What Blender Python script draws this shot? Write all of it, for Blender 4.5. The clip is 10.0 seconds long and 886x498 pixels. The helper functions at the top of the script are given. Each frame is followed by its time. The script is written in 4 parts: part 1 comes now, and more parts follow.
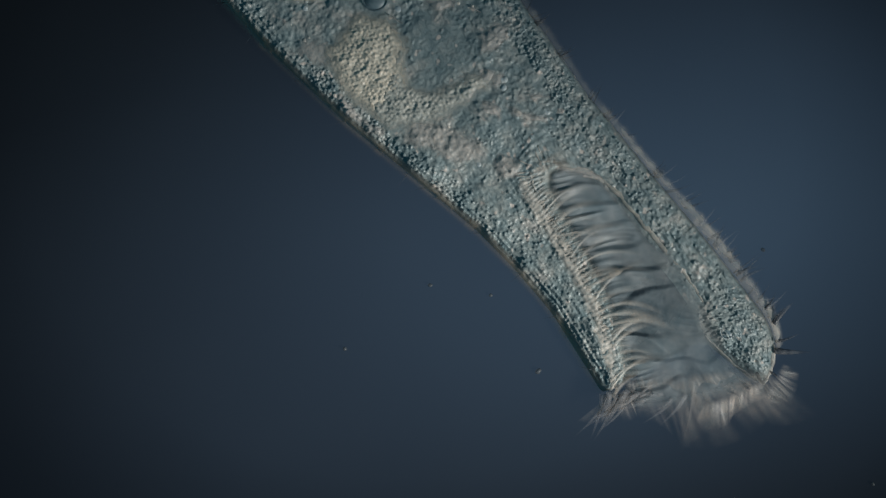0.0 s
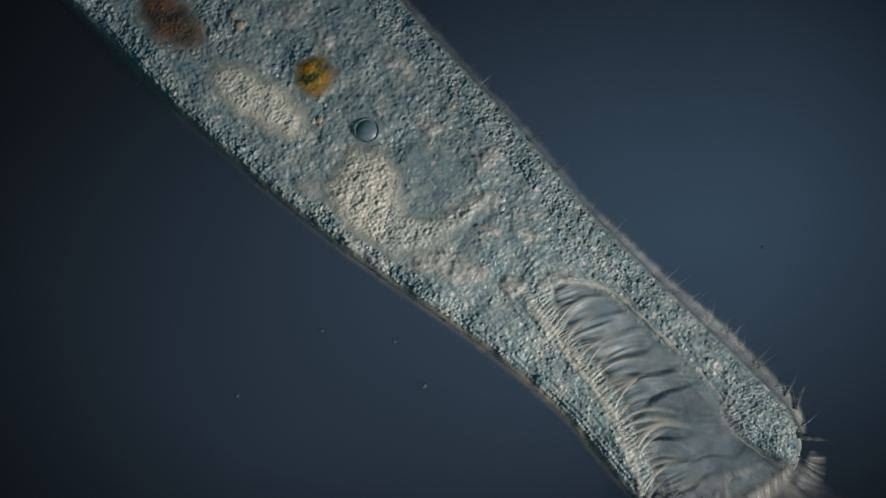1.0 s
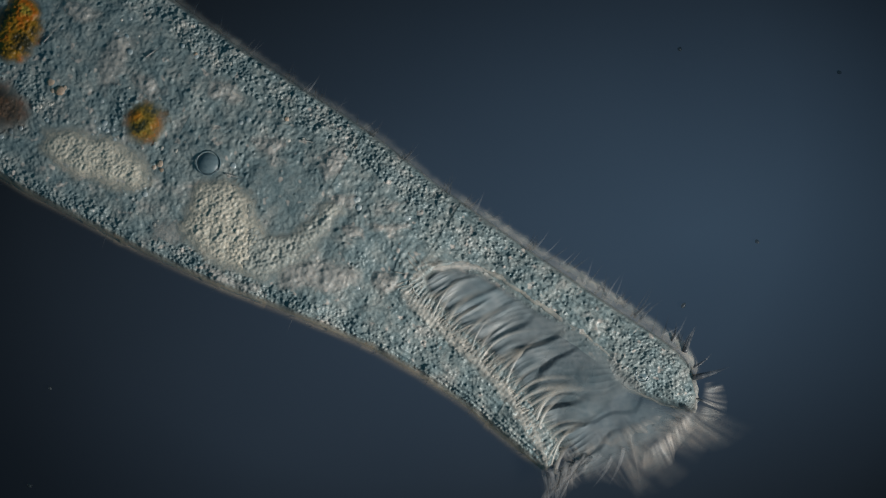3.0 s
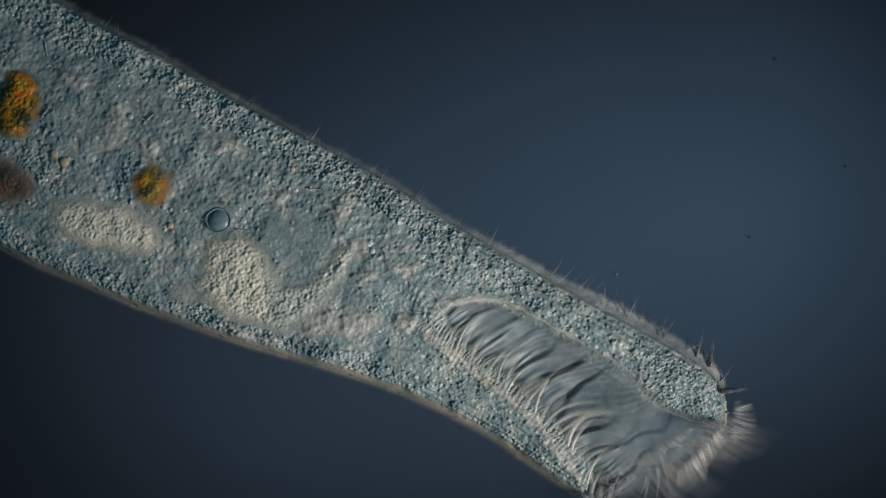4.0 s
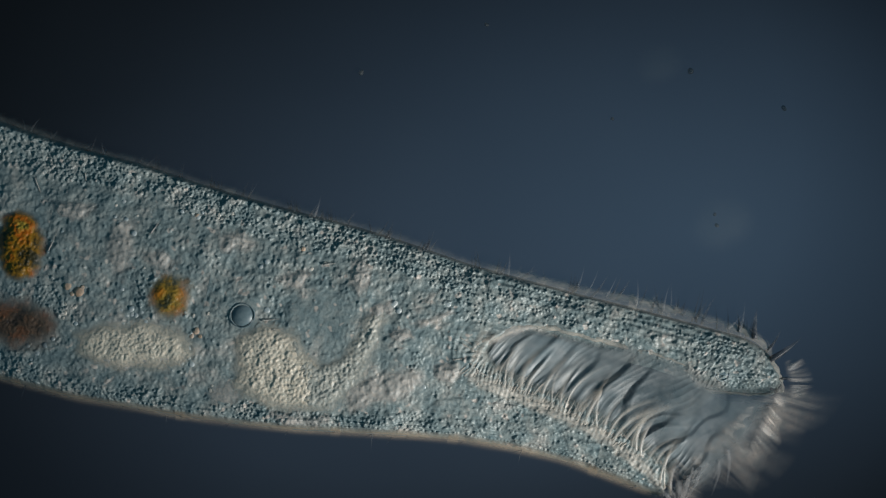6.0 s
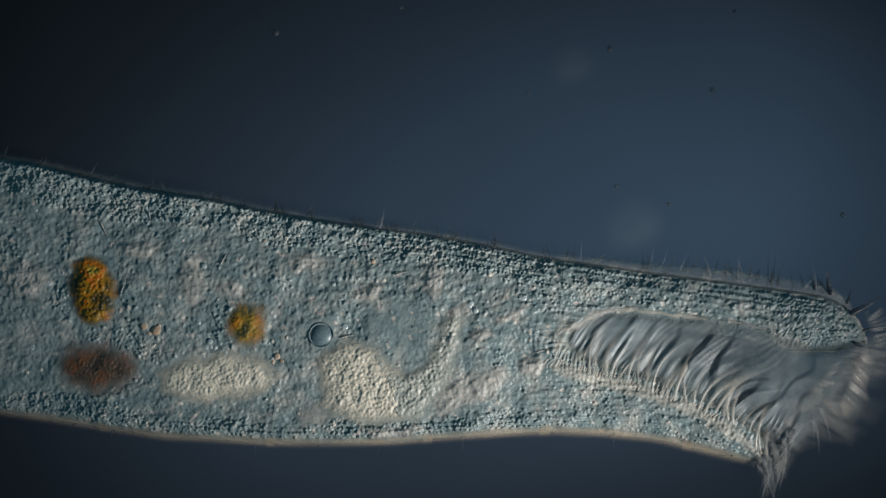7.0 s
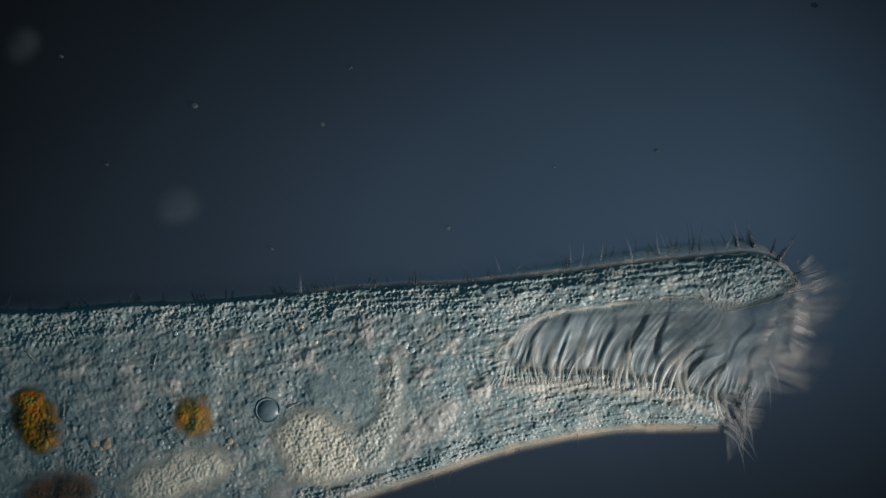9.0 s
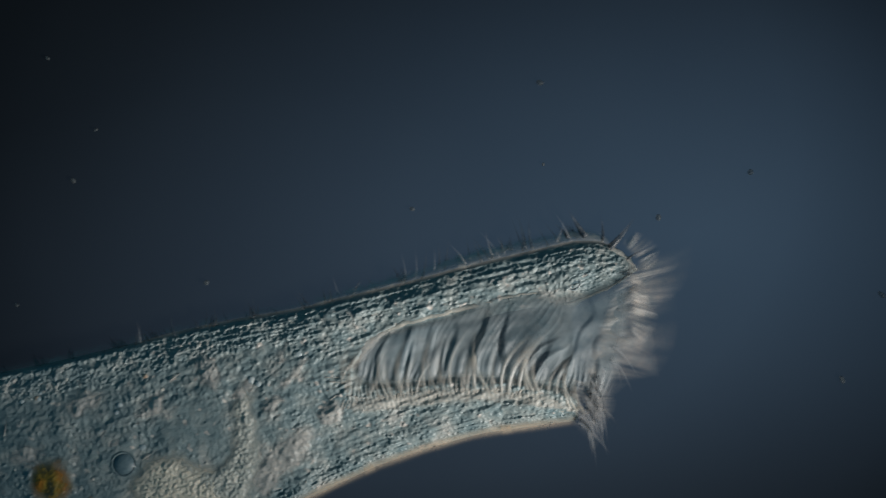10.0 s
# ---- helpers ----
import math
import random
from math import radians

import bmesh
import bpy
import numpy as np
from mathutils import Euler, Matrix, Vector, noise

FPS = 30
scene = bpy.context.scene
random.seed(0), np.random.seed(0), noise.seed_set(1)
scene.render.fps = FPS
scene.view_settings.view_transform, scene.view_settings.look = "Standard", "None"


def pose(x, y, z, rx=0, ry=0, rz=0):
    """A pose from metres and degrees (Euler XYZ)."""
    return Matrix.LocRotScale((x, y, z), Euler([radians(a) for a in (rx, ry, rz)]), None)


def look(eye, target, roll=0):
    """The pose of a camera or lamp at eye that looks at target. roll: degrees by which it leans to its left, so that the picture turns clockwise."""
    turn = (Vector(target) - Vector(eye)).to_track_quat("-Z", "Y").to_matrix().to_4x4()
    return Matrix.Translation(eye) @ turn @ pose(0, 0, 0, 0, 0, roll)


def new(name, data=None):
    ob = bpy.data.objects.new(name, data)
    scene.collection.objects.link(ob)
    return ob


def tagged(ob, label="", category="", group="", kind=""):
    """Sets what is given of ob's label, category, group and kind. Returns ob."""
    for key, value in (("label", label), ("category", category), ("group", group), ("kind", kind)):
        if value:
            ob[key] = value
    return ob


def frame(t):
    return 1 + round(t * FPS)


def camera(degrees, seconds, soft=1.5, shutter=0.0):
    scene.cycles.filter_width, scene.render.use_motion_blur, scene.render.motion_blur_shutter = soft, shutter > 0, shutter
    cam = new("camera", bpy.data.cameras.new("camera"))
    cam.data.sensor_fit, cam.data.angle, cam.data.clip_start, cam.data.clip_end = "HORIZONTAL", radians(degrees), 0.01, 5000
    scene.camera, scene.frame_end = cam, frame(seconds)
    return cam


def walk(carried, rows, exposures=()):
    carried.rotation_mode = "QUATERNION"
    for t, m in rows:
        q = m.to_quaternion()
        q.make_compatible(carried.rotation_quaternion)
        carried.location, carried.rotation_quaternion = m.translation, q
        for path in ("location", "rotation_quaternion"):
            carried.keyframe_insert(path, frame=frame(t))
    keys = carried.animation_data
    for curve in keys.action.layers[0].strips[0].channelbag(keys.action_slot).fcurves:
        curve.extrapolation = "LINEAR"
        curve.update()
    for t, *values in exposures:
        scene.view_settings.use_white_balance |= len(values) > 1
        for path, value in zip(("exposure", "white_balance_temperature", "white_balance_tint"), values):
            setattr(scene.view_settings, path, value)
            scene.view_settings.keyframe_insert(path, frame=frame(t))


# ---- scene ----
# A living ciliate on a microscope slide, modelled 4000 times life size: one metre here is a quarter of a millimetre there.
# The microscope stands still and looks straight down; the animal and the debris in the water glide by under it.
cam = camera(2 * math.degrees(math.atan(0.784 / 4.0)), 10.0, soft=1.05, shutter=0.22)
walk(cam, [(0.0, pose(0.784, 0.441, 4.1)), (10.0, pose(0.784, 0.441, 4.1))])

# ---- light: an added oblique side lamp for the relief, and an added dim blue fill from all round ----
scene.view_settings.exposure = 0.0
# even blue fill, added to tint the shaded sides
world = bpy.data.worlds.new("world")
scene.world = world
world.use_nodes = True
world.node_tree.nodes["Background"].inputs["Color"].default_value = (0.11, 0.47, 0.69, 1)
world.node_tree.nodes["Background"].inputs["Strength"].default_value = 0.14
# added lamp above the slide; its soft cone dims the field's corners
lamp_data = bpy.data.lights.new("relief_light", "SPOT")
lamp_data.energy, lamp_data.shadow_soft_size, lamp_data.color = 650.0, 0.35, (0.966, 0.94, 0.897)
lamp_data.spot_size, lamp_data.spot_blend = radians(24.5), 1.0
lamp = new("relief_light", lamp_data)
lamp.matrix_world = look((3.3, -1.05, 1.65), (0.71, 0.35, 0.0))

LEAN = math.atan(0.172)          # lean of the plan's long axis
PIVOT = 510.0                    # station of the thing's origin, in plan millimetres


# ---- materials ----
def nodes_of(name):
    m = bpy.data.materials.new(name)
    m.use_nodes = True
    t = m.node_tree
    return m, t, t.nodes["Principled BSDF"]


def link(t, a, b):
    t.links.new(a, b)


def noise_node(t, coords, scale, detail=3.0, rough=0.55):
    n = t.nodes.new("ShaderNodeTexNoise")
    n.inputs["Scale"].default_value, n.inputs["Detail"].default_value = scale, detail
    n.inputs["Roughness"].default_value = rough
    link(t, coords, n.inputs["Vector"])
    return n


def ramp_node(t, fac, stops):
    r = t.nodes.new("ShaderNodeValToRGB")
    e = r.color_ramp.elements
    while len(e) < len(stops):
        e.new(0.5)
    for el, (p, c) in zip(e, stops):
        el.position, el.color = p, (*c, 1)
    link(t, fac, r.inputs["Fac"])
    return r


def mix_node(t, fac, a, b, kind="MIX"):
    m = t.nodes.new("ShaderNodeMix")
    m.data_type, m.blend_type = "RGBA", kind
    if isinstance(fac, float):
        m.inputs[0].default_value = fac
    else:
        link(t, fac, m.inputs[0])
    link(t, a, m.inputs[6])
    link(t, b, m.inputs[7])
    return m.outputs[2]


def tissue(name, stops, fleck=None, scale=14.0, rough=0.45, spec=0.4, bump=0.5, grain=170.0, alpha=1.0, fade=False, speckle=0.65):
    """Living matter: two scales of mottling, sparse coloured flecks, a fine grain, and where asked a thinning edge."""
    m, t, b = nodes_of(name)
    co = t.nodes.new("ShaderNodeTexCoord").outputs["Object"]
    broad = noise_node(t, co, scale, 4.0)
    fine = noise_node(t, co, grain, 2.0)
    col = ramp_node(t, broad.outputs["Fac"], stops).outputs["Color"]
    tone = ramp_node(t, fine.outputs["Fac"], [(0.32, (0.46, 0.58, 0.62)), (0.52, (0.78, 0.82, 0.83)), (0.70, (1.0, 0.965, 0.90))]).outputs["Color"]
    col = mix_node(t, speckle, col, tone, "MULTIPLY")
    if fleck:
        spots = noise_node(t, co, 62.0, 1.0)
        where = ramp_node(t, spots.outputs["Fac"], [(0.66, (0, 0, 0)), (0.74, (1, 1, 1))])
        tint = t.nodes.new("ShaderNodeRGB")
        tint.outputs[0].default_value = (*fleck, 1)
        col = mix_node(t, where.outputs["Color"], col, tint.outputs[0])
    link(t, col, b.inputs["Base Color"])
    b.inputs["Roughness"].default_value, b.inputs["Specular IOR Level"].default_value = rough, spec
    bu = t.nodes.new("ShaderNodeBump")
    bu.inputs["Strength"].default_value, bu.inputs["Distance"].default_value = bump, 0.003
    link(t, fine.outputs["Fac"], bu.inputs["Height"])
    link(t, bu.outputs["Normal"], b.inputs["Normal"])
    b.inputs["Alpha"].default_value = alpha
    if fade:
        at = t.nodes.new("ShaderNodeAttribute")
        at.attribute_name = "thickness"
        mul = t.nodes.new("ShaderNodeMath")
        mul.operation = "MULTIPLY"
        mul.inputs[1].default_value = alpha
        link(t, at.outputs["Fac"], mul.inputs[0])
        link(t, mul.outputs[0], b.inputs["Alpha"])
    return m


M_CELL = tissue("cytoplasm", [(0.25, (0.14, 0.20, 0.215)), (0.42, (0.215, 0.27, 0.275)), (0.56, (0.290, 0.325, 0.315)), (0.72, (0.42, 0.405, 0.375))], fleck=(0.46, 0.42, 0.38), scale=24.0, grain=230.0, rough=0.42, spec=0.40, bump=0.28, speckle=0.45)
# dimness of the deep mouth opening, put into a darker tissue colour
M_DEEP = tissue("darkened_mouth_deep", [(0.3, (0.055, 0.07, 0.085)), (0.7, (0.10, 0.115, 0.13))], scale=9.0, rough=0.5, spec=0.3, bump=0.15, grain=90.0)
M_NUCLEUS = tissue("nucleus", [(0.3, (0.64, 0.575, 0.475)), (0.7, (0.84, 0.745, 0.61))], scale=9.0, rough=0.42, spec=0.5, bump=0.5, alpha=0.9, fade=True)
M_BEADS = tissue("beaded_plasm", [(0.3, (0.40, 0.42, 0.39)), (0.7, (0.60, 0.57, 0.50))], scale=14.0, rough=0.40, spec=0.5, bump=0.4, alpha=0.9, fade=True)
M_PALE = tissue("pale_plasm", [(0.3, (0.48, 0.46, 0.43)), (0.7, (0.72, 0.65, 0.59))], scale=16.0, rough=0.42, spec=0.5, bump=0.5, alpha=0.85, fade=True)
M_ORANGE = tissue("orange_food", [(0.36, (0.05, 0.04, 0.012)), (0.45, (0.36, 0.18, 0.008)), (0.55, (0.56, 0.14, 0.003)), (0.66, (0.48, 0.32, 0.04))], scale=23.0, rough=0.42, spec=0.4, bump=0.6, speckle=0.3, alpha=0.94, fade=True)
M_OLIVE = tissue("olive_food", [(0.37, (0.06, 0.06, 0.025)), (0.46, (0.30, 0.19, 0.025)), (0.58, (0.50, 0.19, 0.014)), (0.75, (0.20, 0.17, 0.03))], scale=30.0, bump=0.4, speckle=0.3, fade=True)
M_BROWN = tissue("brown_food", [(0.36, (0.04, 0.03, 0.025)), (0.46, (0.125, 0.078, 0.05)), (0.57, (0.24, 0.09, 0.038)), (0.72, (0.16, 0.115, 0.085))], scale=26.0, bump=0.6, speckle=0.35, fade=True)
M_ROSE = tissue("rose_granule", [(0.3, (0.46, 0.30, 0.20)), (0.7, (0.58, 0.46, 0.37))], scale=60.0)
M_VESICLE = tissue("vesicle", [(0.3, (0.36, 0.42, 0.44)), (0.7, (0.50, 0.54, 0.54))], scale=40.0, rough=0.25, spec=0.6, bump=0.05)
M_CLEAR = tissue("clear_vacuole", [(0.3, (0.13, 0.185, 0.21)), (0.7, (0.17, 0.23, 0.25))], scale=30.0, rough=0.36, spec=0.5, bump=0.05)
M_BLADE = tissue("membranelle", [(0.3, (0.52, 0.48, 0.43)), (0.7, (0.78, 0.69, 0.59))], scale=30.0, rough=0.36, spec=0.6, bump=0.05, alpha=0.95, fade=True)
M_FIBRE = tissue("root_fibre", [(0.3, (0.60, 0.55, 0.49)), (0.7, (0.80, 0.72, 0.64))], scale=30.0, rough=0.4, bump=0.0, alpha=0.6, fade=True)
M_WISP = tissue("oral_cilium", [(0.3, (0.40, 0.41, 0.43)), (0.7, (0.60, 0.56, 0.55))], scale=20.0, rough=0.4, bump=0.05, alpha=0.21, fade=True)
M_HAIR = tissue("cilium", [(0.3, (0.02, 0.03, 0.045)), (0.7, (0.12, 0.14, 0.16))], scale=45.0, rough=0.35, bump=0.0, alpha=0.42, fade=True)
M_CIRRUS = tissue("cirrus", [(0.42, (0.03, 0.04, 0.055)), (0.64, (0.26, 0.26, 0.27))], scale=40.0, rough=0.35, bump=0.0, alpha=0.8, fade=True)
M_VEIL = tissue("veil", [(0.35, (0.24, 0.25, 0.25)), (0.65, (0.58, 0.51, 0.45))], scale=13.0, rough=0.45, bump=0.3, grain=60.0, alpha=0.95, fade=True)
M_FRINGE = tissue("pellicle", [(0.3, (0.60, 0.47, 0.35)), (0.7, (0.80, 0.63, 0.46))], scale=12.0, rough=0.4, bump=0.1, alpha=0.9, fade=True)
M_RIM = tissue("clear_rim", [(0.3, (0.58, 0.55, 0.50)), (0.7, (0.80, 0.73, 0.64))], scale=12.0, rough=0.4, bump=0.25, grain=110.0, alpha=0.9, fade=True)
M_DEBRIS = tissue("debris", [(0.3, (0.05, 0.06, 0.07)), (0.7, (0.20, 0.21, 0.21))], scale=70.0, rough=0.4, spec=0.25, bump=0.3, alpha=0.45)
M_BLUR_DISC = tissue("floc", [(0.3, (0.30, 0.36, 0.38)), (0.7, (0.50, 0.52, 0.50))], scale=14.0, rough=0.6, bump=0.1, alpha=0.10, fade=True)


def slide_material():
    """Dark glass with the condenser's lit field painted on as glow: brightest off centre, falling away to the field's
    edge.
    """
    m, t, b = nodes_of("glow_slide")
    co = t.nodes.new("ShaderNodeTexCoord").outputs["Object"]

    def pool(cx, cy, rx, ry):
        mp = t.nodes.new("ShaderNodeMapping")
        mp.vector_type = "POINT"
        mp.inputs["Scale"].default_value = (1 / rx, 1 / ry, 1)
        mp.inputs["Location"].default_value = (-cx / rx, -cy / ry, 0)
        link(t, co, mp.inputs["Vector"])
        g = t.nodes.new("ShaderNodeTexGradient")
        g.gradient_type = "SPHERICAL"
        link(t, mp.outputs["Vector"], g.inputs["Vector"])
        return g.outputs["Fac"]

    # two pools of light, painted into the emission colour
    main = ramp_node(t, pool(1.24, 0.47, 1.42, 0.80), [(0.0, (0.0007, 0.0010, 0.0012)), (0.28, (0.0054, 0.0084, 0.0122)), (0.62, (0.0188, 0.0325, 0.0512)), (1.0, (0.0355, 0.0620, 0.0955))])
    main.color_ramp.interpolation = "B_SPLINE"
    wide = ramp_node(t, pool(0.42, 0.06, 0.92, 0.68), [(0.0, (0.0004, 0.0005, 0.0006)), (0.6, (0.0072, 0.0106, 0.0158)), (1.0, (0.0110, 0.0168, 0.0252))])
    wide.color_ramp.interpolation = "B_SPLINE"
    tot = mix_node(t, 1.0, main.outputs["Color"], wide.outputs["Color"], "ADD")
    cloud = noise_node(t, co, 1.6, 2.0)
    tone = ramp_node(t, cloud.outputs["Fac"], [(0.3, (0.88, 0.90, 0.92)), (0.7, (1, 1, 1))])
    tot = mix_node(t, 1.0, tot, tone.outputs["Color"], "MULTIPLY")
    # the field's dim corners, multiplied into the same glow
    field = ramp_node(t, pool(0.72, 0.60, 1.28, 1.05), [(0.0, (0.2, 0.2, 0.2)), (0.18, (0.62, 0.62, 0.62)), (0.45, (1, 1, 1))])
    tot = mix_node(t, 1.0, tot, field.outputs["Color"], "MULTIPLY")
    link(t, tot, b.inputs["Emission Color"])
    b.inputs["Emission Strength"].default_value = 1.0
    b.inputs["Base Color"].default_value = (0.003, 0.004, 0.005, 1)
    b.inputs["Roughness"].default_value, b.inputs["Specular IOR Level"].default_value = 0.6, 0.05
    return m


M_SLIDE = slide_material()


# ---- helpers of this scene ----
def mesh_of(name, verts, faces, material, thickness=None):
    me = bpy.data.meshes.new(name)
    me.from_pydata(verts, [], faces)
    me.polygons.foreach_set("use_smooth", np.ones(len(me.polygons), dtype=bool))
    if thickness is not None:
        at = me.attributes.new("thickness", "FLOAT", "POINT")
        at.data.foreach_set("value", np.asarray(thickness, dtype=np.float32))
    me.materials.append(material)
    me.update()
    return me


def part(name, me, parent, label=""):
    ob = new(name, me)
    ob.parent = parent
    return tagged(ob, label)


def sn(x, y):
    """Station along the body and offset across it (plan millimetres) of a point of the resting plan."""
    dx, dy = x, y - 465.0
    return dx * math.cos(LEAN) + dy * math.sin(LEAN), -dx * math.sin(LEAN) + dy * math.cos(LEAN)


def sns(text):
    return [sn(*(float(v) for v in q.split(","))) for q in text.split()]


def blur(a, sigma, other=None):
    other = other or sigma
    fy, fx = np.fft.fftfreq(a.shape[0])[:, None], np.fft.fftfreq(a.shape[1])[None]
    return np.real(np.fft.ifft2(np.fft.fft2(a) * np.exp(-2 * np.pi ** 2 * ((sigma * fy) ** 2 + (other * fx) ** 2))))


def lumps(shape, sigma, rng, other=None):
    a = blur(rng.standard_normal(shape), sigma, other)
    return a / a.std()


def depth_in(poly, S, N):
    """Signed distance of points from a closed outline, positive inside."""
    p = np.array(poly)
    best, inside = np.full(S.shape, 1e9), np.zeros(S.shape, dtype=bool)
    for (ax, ay), (bx, by) in zip(p, np.roll(p, -1, axis=0)):
        ex, ey = bx - ax, by - ay
        k = np.clip(((S - ax) * ex + (N - ay) * ey) / (ex * ex + ey * ey + 1e-9), 0, 1)
        best = np.minimum(best, np.hypot(S - ax - k * ex, N - ay - k * ey))
        if ay != by:
            inside ^= ((ay > N) != (by > N)) & (S < (bx - ax) * (N - ay) / (by - ay) + ax)
    return np.where(inside, best, -best)


def run_along(line, S, N):
    """Length along a line up to its point nearest to each place."""
    p = np.array(line)
    best, at, done = np.full(S.shape, 1e9), np.zeros(S.shape), 0.0
    for (ax, ay), (bx, by) in zip(p[:-1], p[1:]):
        ex, ey = bx - ax, by - ay
        k = np.clip(((S - ax) * ex + (N - ay) * ey) / (ex * ex + ey * ey), 0, 1)
        d = np.hypot(S - ax - k * ex, N - ay - k * ey)
        near = d < best
        best, at = np.where(near, d, best), np.where(near, done + k * math.hypot(ex, ey), at)
        done += math.hypot(ex, ey)
    return at


def smooth(x):
    x = np.clip(x, 0, 1)
    return x * x * (3 - 2 * x)


# ---- the animal's form, in plan millimetres ----
UPPER = [(-662, -20), (-655, -70), (-625, -140), (-560, -195), (-440, -228), (-250, -238), (-40, -234)] + sns(
    "100,258 200,285 300,305 400,333 500,357 600,379 700,399 800,425 900,454 1000,475 1100,496 1200,514 1300,534 1400,554 1438,571 1462,594 1476,618 1480,642")
SKIN = UPPER[:7] + sns(
    "100,258 200,285 300,305 400,333 500,357 600,379 700,399 800,424 900,453 1000,472 1100,489 1200,502 1300,520 1400,543 1438,563 1462,588 1476,616 1480,642")
LOWER = [(-662, -20), (-655, 40), (-625, 120), (-560, 180), (-440, 212), (-200, 220)] + sns(
    "0,690 100,712 200,733 300,745 400,757 500,765 600,770 700,770 800,770 900,772 1000,782 1100,800 1200,830 1280,855 1290,836 1296,800 1306,760 1316,720 1330,682 1346,660 1400,660 1450,658 1470,653 1480,642")
CAVITY = sns("935,612 948,588 975,572 1010,560 1060,562 1100,570 1150,580 1200,591 1240,598 1290,611 1330,632 1380,650 1440,652 1478,648 "
             "1560,690 1420,930 1306,850 1285,812 1255,785 1215,755 1170,728 1130,708 1080,688 1040,675 1000,662 965,645 945,630")
ROOTS = sns("952,584 930,594 916,608 914,626 930,642 965,656 1000,668 1050,684 1100,704 1150,726 1200,756 1250,792 1288,834")
CLEAR_FIELD = sns("590,520 640,505 700,520 725,550 700,600 665,640 625,635 595,600 570,560")
STEP = 1.25
S_AX, N_AX = np.arange(-700, 1540, STEP), np.arange(-272, 272, STEP)
SG, NG = np.meshgrid(S_AX, N_AX, indexing="ij")
D_OUT = depth_in(UPPER + LOWER[::-1][1:-1], SG, NG)
D_CAV = depth_in(CAVITY, SG, NG)
D_CLR = depth_in(CLEAR_FIELD, SG, NG)


def ellipse(x, y, a, b, turn=0.0):
    return [sn(x + a * math.cos(k) * math.cos(turn) - b * math.sin(k) * math.sin(turn), y + a * math.cos(k) * math.sin(turn) + b * math.sin(k) * math.cos(turn))
            for k in np.linspace(0, 2 * math.pi, 28, endpoint=False)]


ORGANS = {
    "lobe": sns("206,618 250,596 300,600 335,593 395,608 410,640 392,660 340,664 300,672 250,665 214,646"),
    "cream_lobe": sns("494,650 498,612 520,592 550,584 590,594 614,624 640,650 652,690 640,728 600,732 556,726 514,710 498,684"),
    "hook": sns("596,612 620,636 646,645 672,640 694,618 712,588 728,558 748,548 758,566 750,600 738,636 722,668 704,700 672,730 622,728 606,690 600,650"),
    "orange": ellipse(101, 465, 40, 63, 0.03),
    "brown": ellipse(98, 603, 68, 42, 0.05),
    "olive": ellipse(370, 541, 30, 38, 0.2),
    "clear": ellipse(502, 568, 23, 23),
}


def rim(points, s):
    p = np.array(points)
    k = np.ones(9) / 9
    fine = np.arange(-662, 1485, 4.0)
    v = np.interp(fine, p[:, 0], p[:, 1])
    v[12:-12] = np.convolve(v, k, "same")[12:-12]
    return np.interp(s, fine, v)


